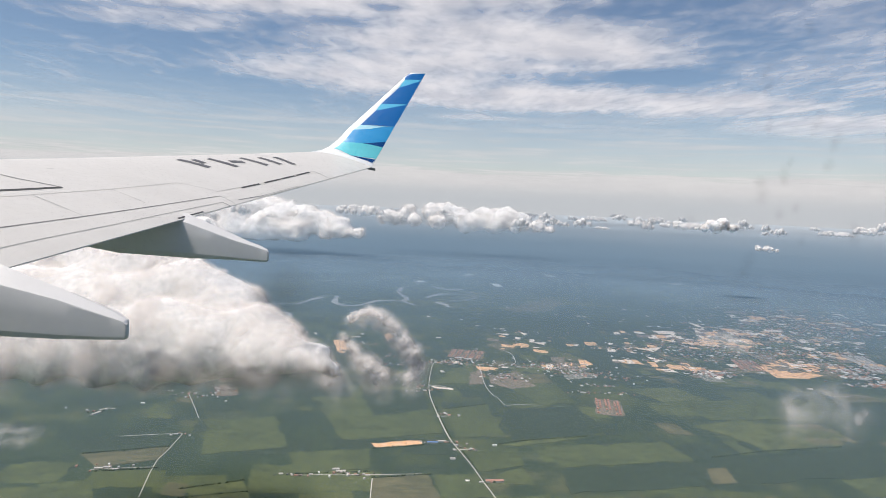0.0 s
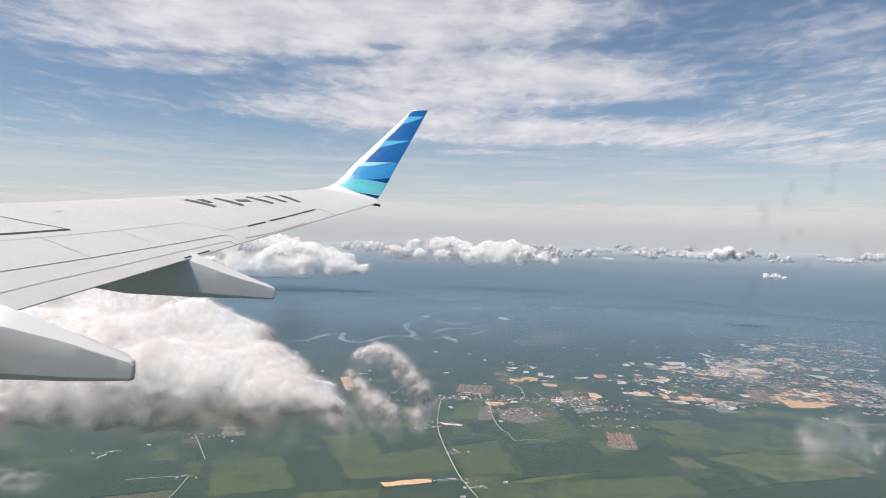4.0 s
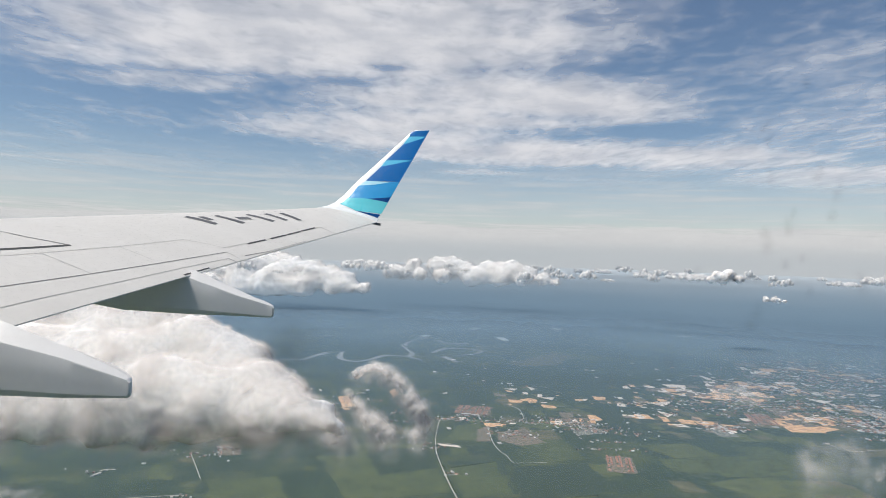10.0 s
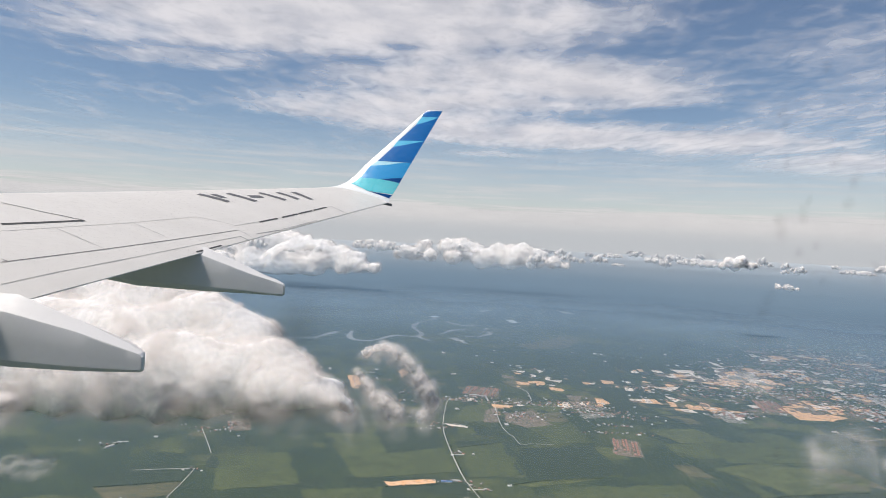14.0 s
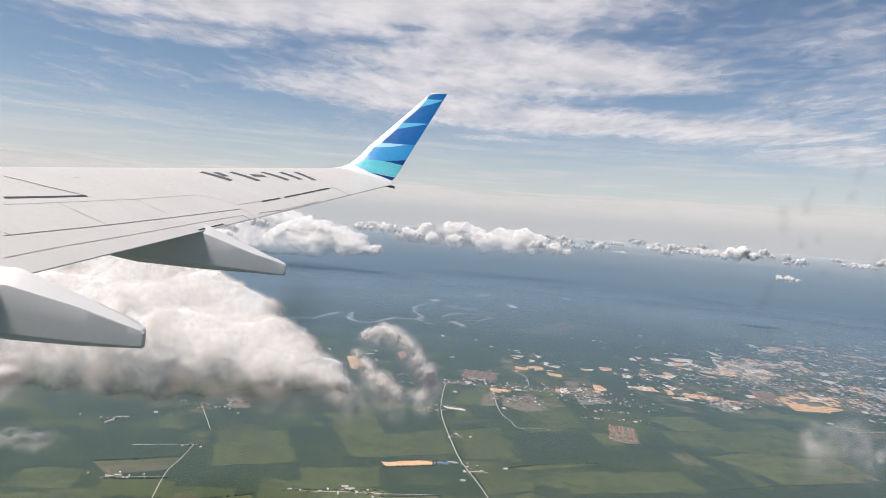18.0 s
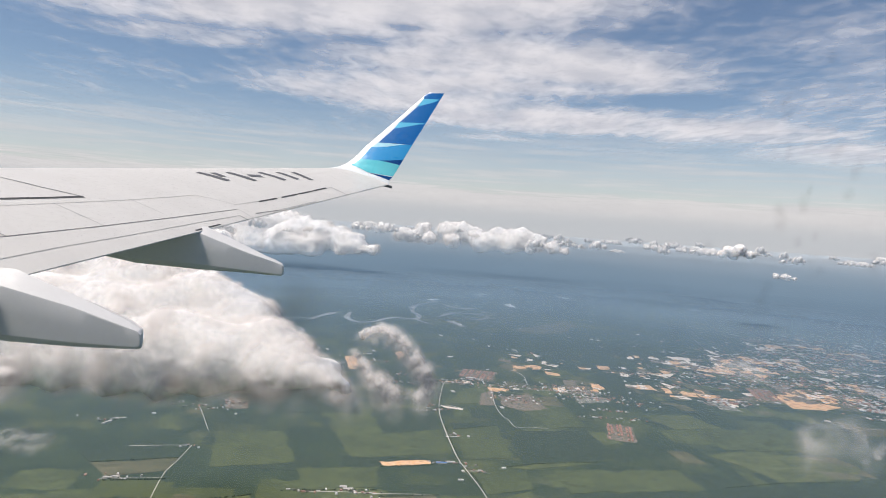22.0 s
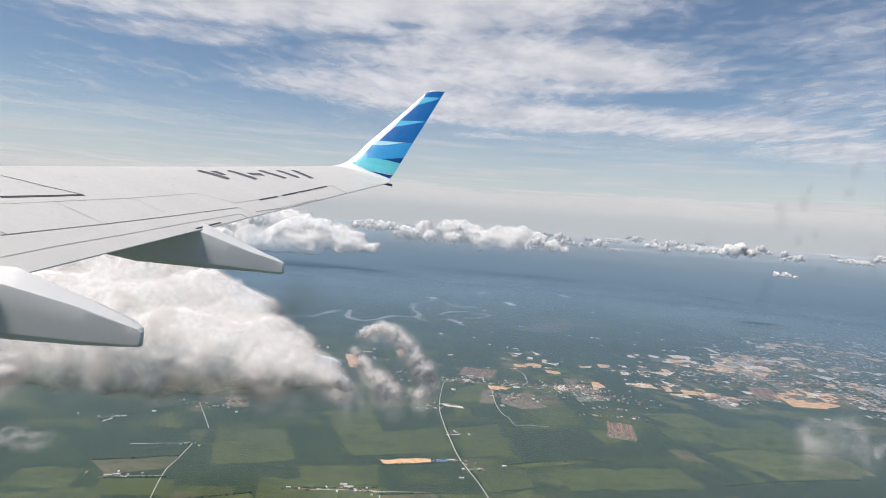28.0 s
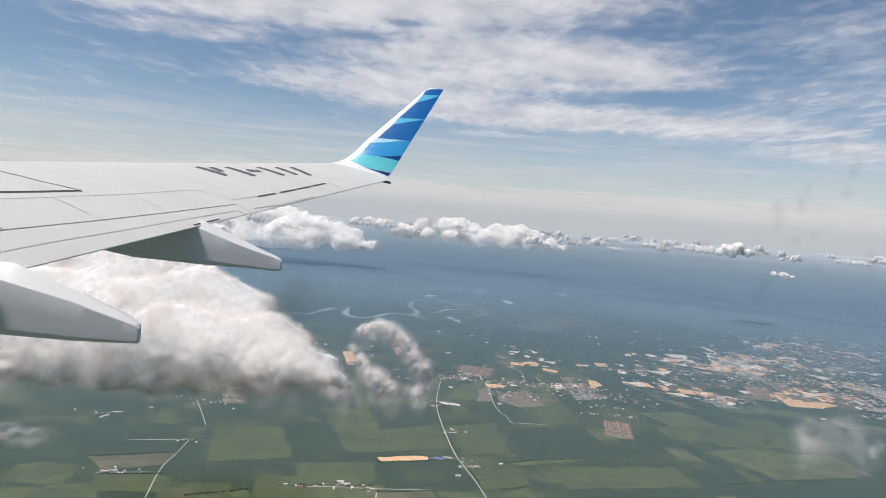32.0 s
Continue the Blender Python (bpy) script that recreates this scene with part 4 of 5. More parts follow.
for k, (x, y, along, down, mat) in enumerate(((228.19, 342.36, 7, 16, ROOF_PALE), (213.00, 290.32, 8, 14, ROOF_PALE), (283.16, 298.22, 12, 8, ROOF_PALE), (157.36, 321.57, 7, 9, ROOF_RED), (14.66, 321.73, 10, 7, ROOF_RED), (67.95, 246.11, 6, 8, ROOF_RED))):
    estate(x, y, along, down, mat, k)
VILLAGE = [(*p, sx, sy, n) for p, (sx, sy, n) in zip(
    [(10.64, 295.61), (19.73, 302.86), (30.20, 293.35), (-1.04, 294.04), (0.15, 250.27), (-2.63, 255.93), (7.86, 221.51), (14.02, 190.71), (-43.44, 283.65), (-55.28, 305.87), (-53.38, 315.41), (-16.15, 289.23), (-15.35, 303.89), (-32.66, 326.80), (-86.20, 234.45), (-84.57, 168.80), (-109.00, 212.92), (-21.38, 170.96), (-31.88, 168.75), (-15.66, 170.19), (6.69, 195.76), (19.65, 168.70), (45.76, 294.05), (59.14, 298.14), (71.22, 284.18), (68.50, 290.97), (70.99, 254.93), (74.10, 265.93), (107.79, 338.43), (115.90, 315.50), (35.81, 273.88), (-74.91, 241.67), (-74.42, 195.24), (83.75, 278.75), (59.88, 375.38)],
    [(4, 1.6, 36), (4, 1.6, 40), (5, 1.6, 36), (5, 1.6, 24), (2, 1.6, 18), (2.5, 1.5, 14), (1.2, 0.8, 8), (1.4, 0.6, 8), (4, 2, 30), (5, 2.4, 30), (5, 3, 24), (6, 2, 18), (4, 2, 14), (4, 1, 10), (5, 2, 20), (2.5, 0.8, 12), (1.5, 0.8, 6), (2, 0.8, 10),
     (3, 0.5, 10), (2, 0.5, 8), (4, 0.6, 20), (2, 0.6, 6), (7, 2.5, 50), (7, 3, 60), (8, 3, 90), (7, 3, 60), (5, 1.0, 24), (5, 1.0, 16), (10, 3, 40), (6, 2, 30), (6, 3, 70), (3, 3, 40), (1, 0.6, 5), (9, 3, 30), (12, 3, 16)])]
houses("village_houses", "small village houses with pale roofs among fields", VILLAGE, 4, (ROOF_PALE, ROOF_RED, LOT, BRICKLOT), (0.3, 0.75))
TOWN = [(*p, sx, sy, n) for p, (sx, sy, n) in zip(
    [(148.25, 329.88), (172.12, 346.79), (207.41, 384.99), (250.87, 432.00), (298.24, 477.97), (267.78, 405.36), (213.73, 347.77), (193.08, 341.42), (141.24, 351.95), (209.40, 314.35), (133.53, 292.86), (370.76, 565.89), (273.41, 500.70), (195.57, 412.01), (306.52, 434.63), (205.75, 282.62), (205.94, 295.08), (207.35, 306.18)],
    [(14, 8, 80), (14, 8, 80), (18, 11, 120), (26, 18, 240), (30, 24, 320), (26, 12, 200), (20, 9, 110), (16, 8, 80), (14, 6, 40), (14, 6, 110), (6, 3, 90), (40, 40, 320), (30, 20, 70), (22, 14, 50), (40, 20, 220), (6, 2, 80), (6, 2, 80), (5, 2, 60)])]
houses("town_houses", "dense pale and reddish roofs of a spread-out town", TOWN, 9, (ROOF_PALE, ROOF_RED, BRICKLOT), (0.4, 1.2))
houses("warehouses", "long pale warehouse roofs between town plots", [(x, y, sx * 1.2, sy * 1.2, max(3, n // 14)) for x, y, sx, sy, n in TOWN], 15, (POND, ROOF_PALE), (0.7, 2.0))
houses("roadside_roofs", "bright small roofs strewn along country roads", [(x, y, sx * 2.4, sy * 2.4, max(2, n // 9)) for x, y, sx, sy, n in VILLAGE], 16, (POND, ROOF_PALE), (0.4, 0.9))
FAR = [(*p, sx, sy, n) for p, (sx, sy, n) in zip([(36.30, 561.19), (117.59, 482.28), (226.80, 558.77), (-52.29, 336.58), (69.32, 417.98), (-123.87, 284.42), (356.70, 672.03)], [(90, 40, 8), (90, 40, 12), (90, 40, 18), (60, 20, 16), (60, 20, 12), (60, 20, 18), (80, 60, 50)])]
houses("far_houses", "scattered pale roofs among far woods", FAR, 12, (ROOF_PALE, SAND_PALE), (0.6, 1.8))


def shed(px, mat, l, w, turn, label):
    """A long single shed with a low gabled roof and plain walls."""
    thing = tagged(new("shed"), label, "shed")
    thing.matrix_world = pose(px[0], px[1], 0.0, 0, 0, turn)
    bm = bmesh.new()
    bmesh.ops.create_cube(bm, size=1.0, matrix=Matrix.Translation((0, 0, 0.17)) @ Matrix.Diagonal((l * 0.97, w * 0.94, 0.34, 1)))
    part("wall", bm, ROOF_PALE, thing)
    rows = [[(x, -w / 2, 0.31), (x, 0, 0.5), (x, w / 2, 0.31), (x, w / 2, 0.35), (x, 0, 0.54), (x, -w / 2, 0.35)] for x in (-l / 2, l / 2)]
    part("roof", sheet_bm(rows, True, True), mat, thing)
    return thing


for spot, mat, l, w, turn, label in zip(
    [(-107.66, 210.62), (-85.43, 168.60), (-83.64, 169.43), (-23.02, 173.03), (-21.57, 171.73), (3.73, 195.09), (6.64, 196.25), (9.53, 182.98), (20.42, 168.85), (16.46, 305.16), (21.06, 303.29), (159.93, 297.56), (168.32, 272.13), (64.03, 345.87)],
    (ROOF_PALE, ROOF_PALE, ROOF_PALE, ROOF_PALE, ROOF_PALE, ROOF_BLUE, ROOF_PALE, ROOF_PALE, ROOF_RED, ROOF_PALE, ROOF_PALE, ROOF_PALE, ROOF_PALE, ROOF_PALE),
    (3.6, 2.2, 2.0, 2.0, 2.4, 3.4, 2.6, 1.6, 5.0, 3.6, 3.6, 3.0, 2.4, 4.0), (1.0, 0.7, 0.7, 1.0, 1.0, 0.8, 0.7, 0.8, 1.3, 1.5, 1.5, 1.3, 0.9, 1.0), (70, 5, 5, 8, 8, 2, 2, 4, 6, 10, 10, -20, -20, -5),
    ("long white-roofed shed in dark fields",) * 5 + ("long blue-roofed shed beside an orange plot",) + ("long white-roofed shed beside a road",) * 2 + ("long red-roofed building beside the road",) + ("long white-roofed shed in the village",) * 5):
    shed(spot, mat, l, w, turn, label)


def woods(name, label, count, box, seed, size, gate):
    """Loose rows and clumps of tree crowns."""
    rng = random.Random(seed)
    verts, faces = [], []
    while len(faces) < count * 8:
        x, y = rng.uniform(box[0], box[1]), rng.uniform(box[2], box[3])
        if abs(x) > y * 0.78:
            continue
        p = Vector((x * 0.03, y * 0.03, seed))
        if noise.noise(p) + 0.55 * noise.noise(p * 4.1) < gate:
            continue
        r, k = rng.uniform(*size), len(verts)
        h = r * rng.uniform(0.7, 1.1)
        a0 = rng.random() * 3
        verts.append((x, y, h))
        for i in range(4):
            a = a0 + i * math.pi / 2 + rng.uniform(-0.3, 0.3)
            q = r * rng.uniform(0.7, 1.1) / 2
            verts.append((x + q * math.cos(a), y + q * math.sin(a), h * rng.uniform(0.45, 0.7)))
        verts.append((x, y, 0))
        for i in range(4):
            faces += [(k, k + 1 + i, k + 1 + (i + 1) % 4), (k + 5, k + 1 + (i + 1) % 4, k + 1 + i)]
    me = bpy.data.meshes.new(name)
    me.from_pydata(verts, [], faces)
    me.materials.append(LEAF)
    tagged(new(name, me), label, "trees", kind="stuff")


woods("woodland", "loose clumps of dark green trees between fields", 14000, (-330, 330, 190, 420), 3, (0.13, 0.26), 0.24)
woods("woodland", "dark green forest in the distance", 9000, (-560, 560, 420, 760), 6, (0.5, 1.1), 0.0)
# tree rows along roads and plot edges
def hedge(pts, seed):
    rng = random.Random(seed)
    bm = bmesh.new()
    for a, b in zip(pts, pts[1:]):
        a, b = Vector(a), Vector(b)
        for k in range(int((b - a).length / 0.3)):
            p = a.lerp(b, rng.random())
            r = rng.uniform(0.12, 0.28)
            bmesh.ops.create_icosphere(bm, subdivisions=1, radius=r, matrix=Matrix.Translation((p.x + rng.gauss(0, 0.15), p.y + rng.gauss(0, 0.15), r * 0.8)) @ Matrix.Diagonal((1, 1, rng.uniform(0.9, 1.5), 1)))
    tagged(new("tree_row", from_bm("tree_row", bm, LEAF)), "row of dark trees along a field edge", "trees", kind="stuff")


for k, row in enumerate(([(24.44, 195.88), (33.47, 199.88), (53.90, 205.01)], [(-85.81, 166.84), (-70.79, 170.17)], [(-94.84, 178.14), (-73.20, 185.15)], [(-33.59, 169.18), (-13.77, 172.57)], [(-12.95, 168.44), (3.48, 172.23)], [(89.64, 190.95), (109.73, 197.77), (138.23, 203.76)], [(5.00, 230.47), (7.49, 212.46), (9.66, 199.45)], [(12.71, 189.48), (15.51, 179.59)], [(-60.47, 158.21), (-45.38, 164.74)], [(-58.27, 153.70), (-42.88, 158.22)], [(-56.19, 149.39), (-40.91, 153.08)], [(-14.42, 189.04), (1.27, 193.06)], [(8.26, 227.99), (24.26, 235.47)])):
    hedge(row, k)

# ---- high broken cloud sheet
def high_cloud():
    n = Nodes("high_cloud_sheet")
    v = n.coords()
    def spot(cx, cy, rx, ry, w, soft=0.35):
        m = n.add("Mapping")
        n.link(v, m.inputs["Vector"])
        m.inputs["Scale"].default_value = (1 / rx, 1 / ry, 0)
        m.inputs["Location"].default_value = (-cx / rx, -cy / ry, 0)
        ln = n.add("VectorMath", "LENGTH")
        n.link(m.outputs[0], ln.inputs[0])
        return n.ramp(ln.outputs["Value"], 1.35, soft, 0.0, w)

    masks = None
    for place in ((-260, 1180, 640, 400, 1.0), (140, 1720, 560, 420, 1.0), (-170, 2150, 520, 420, 0.92), (380, 2480, 760, 400, 0.9), (1060, 2450, 480, 400, 0.82), (830, 1340, 150, 90, 0.42),
                  (1750, 2900, 520, 520, 0.8), (1250, 1900, 520, 380, 0.45), (900, 1250, 420, 260, 0.3), (-860, 3650, 130, 150, 0.55), (190, 3080, 230, 140, 0.7), (760, 3250, 260, 120, 0.55), (-640, 1560, 260, 120, 0.62)):
        e = spot(*place)
        masks = e if masks is None else n.math("MAXIMUM", masks, e)
    for place in ((-104, 1385, 62, 40, 0.7), (-240, 1520, 130, 50, 0.35), (330, 1830, 200, 70, 0.42), (-90, 1800, 150, 60, 0.3), (620, 1950, 260, 90, 0.4)):
        masks = n.math("SUBTRACT", masks, spot(*place, 0.1))
    sep = n.add("SeparateXYZ")
    n.link(v, sep.inputs[0])
    masks = n.math("MAXIMUM", masks, n.ramp(sep.outputs["Y"], 2700, 3900, 0.0, 0.34))
    def patch(ax, ay, shift, detail, rough, warp):
        """Billows that lie wider apart the farther off they are."""
        far = n.math("MULTIPLY", n.math("LOGARITHM", n.math("DIVIDE", sep.outputs["Y"], 1000.0), 2.71828), ay)
        join = n.add("CombineXYZ")
        n.link(n.math("MULTIPLY", sep.outputs["X"], ax), join.inputs[0])
        n.link(far, join.inputs[1])
        join.inputs[2].default_value = shift
        return n.noise(join.outputs[0], 1.0, detail, rough, warp)

    coarse = patch(0.0036, 5.0, 3.1, 5, 0.58, 0.3)
    tufts = patch(0.019, 18.0, 0.7, 4, 0.54, 0.4)
    f = n.math("ADD", n.math("MULTIPLY", coarse, 0.52), n.math("MULTIPLY", tufts, 0.46))
    f = n.math("ADD", f, n.math("MULTIPLY", masks, 0.42))
    alpha = n.math("MULTIPLY", n.ramp(f, 0.46, 0.95, 0.0, 0.95), n.ramp(sep.outputs["Y"], 3850, 2500))
    d2, d1, mx = n.add("BsdfTranslucent"), n.add("BsdfDiffuse"), n.add("MixShader")
    d1.inputs["Color"].default_value = (0.86, 0.86, 0.88, 1)
    thick = n.ramp(patch(0.0075, 8.0, 9.0, 4, 0.58, 0.2), 0.34, 0.68)
    n.link(n.mix(thick, (0.64, 0.625, 0.62), (0.45, 0.455, 0.48)), d2.inputs["Color"])
    mx.inputs[0].default_value = 0.15
    n.link(d2.outputs[0], mx.inputs[1])
    n.link(d1.outputs[0], mx.inputs[2])
    return n.done(n.veil(mx.outputs[0], alpha))


bm = bmesh.new()
for x, y in ((-2900, 560), (3300, 560), (3300, 3900), (-2900, 3900)):
    bm.verts.new((x, y, 0))
bm.faces.new(bm.verts[:])
bm.normal_update()
high = new("cloud_sheet", from_bm("cloud_sheet", bm, high_cloud()))
high.location.z = 75 + 400
tagged(high, "broken white high cloud sheet with blue gaps", "cloud", kind="structure")

# ---- cumulus clouds
random.seed(11)


def knobs(balls, rng, count, small, up):
    """Smaller billows on the upper side of each ball."""
    out = []
    for x, y, z, r in balls:
        for _ in range(count):
            w = Vector((rng.gauss(0, 1), rng.gauss(0, 1), rng.gauss(up, 0.8))).normalized()
            q = r * rng.uniform(*small)
            k = r - q * rng.uniform(0.25, 0.6)
            out.append((x + w.x * k, y + w.y * k, z + w.z * k, q))
    return out


def filled(balls):
    """The balls, with one more between each two that overlap, so that few grooves stay."""
    out = list(balls)
    for i, a in enumerate(balls):
        for b in balls[:i]:
            gap = (Vector(a[:3]) - Vector(b[:3])).length
            if gap < 0.85 * (a[3] + b[3]):
                out.append(tuple((p + q) / 2 for p, q in zip(a, b)))
    return out


def cloud_mesh(name, balls, voxel, rough, seed, soften, size, floor):
    """Lumpy closed surface round the balls (x, y, z, r)."""
    bm = bmesh.new()
    for x, y, z, r in balls:
        bmesh.ops.create_icosphere(bm, subdivisions=2, radius=r, matrix=Matrix.Translation((x, y, z)))
    tmp = new("tmp", from_bm("tmp", bm, None))
    mod = tmp.modifiers.new("join", "REMESH")
    mod.mode, mod.voxel_size = "VOXEL", voxel
    mod = tmp.modifiers.new("soften", "SMOOTH")
    mod.factor, mod.iterations = 0.5, soften
    me = bpy.data.meshes.new_from_object(tmp.evaluated_get(bpy.context.evaluated_depsgraph_get()))
    bpy.data.objects.remove(tmp)
    me.name = name
    n = len(me.vertices)
    co = np.empty(n * 3, "f")
    me.vertices.foreach_get("co", co)
    no = np.empty(n * 3, "f")
    me.vertices.foreach_get("normal", no)
    co, no = co.reshape(-1, 3), no.reshape(-1, 3)
    if floor is not None:  # clouds have a level base
        co[:, 2] = floor + np.logaddexp(0, (co[:, 2] - floor) * 1.2) / 1.2
    d = np.empty(n)
    for i in range(n):
        p = Vector(co[i]) / size + Vector((seed * 7.3, 0, 0))
        s, amp, fr = 0.0, 1.0, 1.6
        for _ in range(4):
            s += amp * (0.30 - abs(noise.noise(p * fr)))
            amp, fr = amp * 0.55, fr * 2.1
        d[i] = s
    low = np.clip((co[:, 2] - co[:, 2].min()) / max(np.ptp(co[:, 2]), 1e-3) * 2.2, 0.25, 1)
    return me, co, no, d * size * rough * low


def cloud_layer(me, co, no, d, grow, name, mat, crisp):
    m = me.copy()
    m.name = name
    loose = crisp + 0.85 * (0.5 - 0.5 * no[:, 2]) ** 1.4  # crisp on top, ragged below
    m.vertices.foreach_set("co", (co + no * (d + grow * loose)[:, None]).astype("f").ravel())
    m.polygons.foreach_set("use_smooth", [True] * len(m.polygons))
    m.materials.clear()
    m.materials.append(mat)
    m.update()
    return m


def cloud(label, balls, voxel, rough, seed, fuzz, core, mats, soften, steps, crisp=0.3, floor=None):
    """A cumulus cloud: a lumpy core and thin wispy skins round it."""
    thing = tagged(new("cumulus_cloud"), label, "cloud")
    size = max(b[3] for b in balls)
    me, co, no, d = cloud_mesh("cloud", balls, voxel, rough, seed, soften, size, floor)
    for k, (mat, g) in enumerate(zip(mats, steps)):
        ob = new("core" if k == 0 and core else "wisp", cloud_layer(me, co, no, d, size * fuzz * g, "wisp", mat, crisp))
        ob.parent = thing
    return thing


def heap(length, width, height, n, r0, r1):
    """Balls piled along a long flat base."""
    out = []
    for _ in range(n):
        a = random.uniform(-1, 1)
        x = a * length / 2
        y = random.uniform(-1, 1) * width / 2 * math.sqrt(1 - 0.8 * a * a)
        r = random.uniform(r0, r1) * (1.1 - 0.6 * abs(a))
        z = random.random() ** 1.6 * height * (1 - 0.6 * a * a)
        out.append((x, y, z + r * 0.55, r))
    return out


# the large cloud: a deep core in many thin films, so that its rim stays soft
SOFT_STEPS = (-0.75, -0.6, -0.45, -0.3, -0.16, -0.02, 0.12, 0.26, 0.4, 0.56, 0.74, 0.95)
SOFT = [cloud_core("big_cloud_body", (-13.0, -4.5), 0.16, 60.0)] + [vapour("big_cloud_film", 0.30 + 0.016 * k, 0.66 + 0.016 * k, 0.34 - 0.022 * k, (-18.0, -7.0), 0.21, (0.84, 0.812, 0.797), 0.12, 8.0, 0.62) for k in range(1, 12)]
BIG = [(-51.6, 20.4, 3.5, 3.1), (-47.4, 21.8, 3.9, 4.6), (-41.2, 19.9, 4.7, 5.7), (-34.0, 17.9, 3.8, 7.2), (-28.2, 21.6, 4.7, 8.9), (-19.9, 21.9, 5.4, 9.0), (-11.9, 18.3, 6.6, 8.3), (-5.9, 14.7, 5.4, 6.9), (-17.2, 2.0, 0.7, 6.8), (-7.6, -0.7, -0.2, 8.3), (1.9, 4.9, 3.0, 7.6), (4.0, -9.5, -1.5, 7.3), (8.4, 2.4, 1.3, 7.3), (-2.7, -12.6, -2.1, 5.6), (14.4, -2.3, 0.4, 6.4), (14.0, -14.5, -1.9, 6.5), (20.2, -12.0, 0.2, 5.5), (22.5, -21.3, -2.0, 5.0), (25.3, -16.3, -0.7, 4.5), (28.6, -24.2, -1.6, 4.2), (30.9, -22.5, -1.0, 3.6), (34.3, -28.0, -2.0, 3.1), (-24.9, 5.8, 0.2, 5.5), (-33.9, 10.7, 1.1, 3.8)]
BIG += [(-30.0, 4.7, -1.0, 9.0), (-22.2, 6.2, -1.2, 8.5), (-28.3, -7.9, -4.1, 7.6), (-17.5, -9.6, -4.9, 5.8), (-9.3, -9.0, -3.5, 6.2), (1.3, -13.2, -3.6, 5.3), (11.1, -17.0, -3.8, 4.1), (-16.4, 11.6, 1.7, 7.8), (-40.4, 1.6, -2.8, 7.2), (20.4, -21.5, -2.7, 3.6), (-17.3, -22.0, -5.4, 3.3), (30.6, -22.1, -2.9, 3.3), (-23.0, -12.0, -9.0, 4.0), (-14.9, -13.0, -9.1, 3.8), (-6.1, -14.0, -9.1, 3.6), (2.7, -15.2, -9.2, 3.4), (-24.5, -4.0, -6.2, 6.9), (-12.6, -4.0, -4.3, 7.1), (0.3, -6.0, -5.9, 6.4), (10.2, -6.0, -6.1, 5.8), (18.7, -8.0, -7.9, 4.7), (-14.9, -10.0, -8.2, 4.5), (-3.4, -10.0, -9.0, 4.3), (8.0, -10.0, -9.6, 3.9), (30.3, -8.0, -9.2, 3.4)]
big = cloud("large white drifting cumulus cloud with a ragged base", filled(BIG) + knobs(BIG, random, 12, (0.14, 0.30), 1.1), 0.42, 0.085, 3, 0.42, True, SOFT, 340, SOFT_STEPS, 0.13, -11.5)
big.location = (-46.60, 116.00, 51.97)
# heaped clouds above the woods
ROW_STEPS = (-0.5, -0.34, -0.2, -0.06, 0.1, 0.26, 0.44, 0.64)
ROW = [cloud_core("row_cloud_body", (-13.0, -4.0), 0.06, 60.0, (0.95, 0.93, 0.915))] + [vapour("row_cloud_film", 0.30 + 0.02 * k, 0.66 + 0.02 * k, 0.30 - 0.028 * k, (-14.0, -2.0), 0.081, (0.93, 0.90, 0.885), 0.2, 7.0, 0.6) for k in range(1, 8)]
HEAP_A = [(-63.6, 12.2, 1.9, 14.7), (-49.1, 26.0, 7.3, 15.0), (-25.8, 10.0, 7.0, 15.6), (-12.4, 22.0, 11.4, 13.9), (4.3, 21.3, 13.6, 11.6), (16.7, 7.0, 7.8, 14.4), (36.4, -0.5, 4.9, 12.8), (50.4, -2.5, 3.7, 11.2), (65.0, -10.7, 0.7, 10.0), (78.2, -17.4, -2.4, 6.9), (1.3, -5.8, -1.9, 15.1), (29.4, -10.5, -4.1, 11.0), (-42.9, -9.2, -4.9, 12.5), (51.8, -10.2, -3.9, 8.1), (-78.5, 1.4, -1.1, 12.8), (-21.0, -6.3, -5.7, 11.1), (20.6, -12.1, -3.3, 10.0)]
row_a = cloud("heaped white cumulus cloud above the woods", filled(HEAP_A) + knobs(HEAP_A, random, 10, (0.18, 0.4), 0.9), 1.4, 0.22, 1, 0.6, True, ROW, 24, ROW_STEPS, 0.2)
row_a.matrix_world = pose(-194.31, 754.00, 35.00) @ Matrix.Diagonal((1.45, 1.45, 1.45, 1))
HEAP_B = [(-69.3, 9.8, 0.6, 7.8), (-49.6, 10.4, 6.0, 7.8), (-29.3, 17.0, 6.2, 10.2), (-14.4, 12.5, 5.9, 10.1), (-4.6, 7.7, 4.3, 9.0), (14.5, -0.9, 2.1, 11.0), (33.5, -4.7, 2.6, 12.0), (48.5, -3.5, 0.7, 9.9), (60.6, -16.7, -2.0, 7.5), (69.8, -23.5, -4.2, 4.7), (-0.2, -5.3, -3.7, 9.9), (23.4, -11.2, -4.1, 8.6), (-44.2, -3.1, -1.6, 7.6), (-24.5, -1.6, -2.7, 8.7), (41.0, -21.2, -4.6, 6.4), (-59.2, 11.8, -0.8, 7.3)]
row_b = cloud("long heaped white cumulus cloud above the woods", filled(HEAP_B) + knobs(HEAP_B, random, 10, (0.18, 0.4), 0.9), 1.3, 0.22, 2, 0.6, True, ROW, 22, ROW_STEPS, 0.2)
row_b.matrix_world = pose(45.58, 812.00, 49.04) @ Matrix.Diagonal((1.45, 1.45, 1.45, 1))
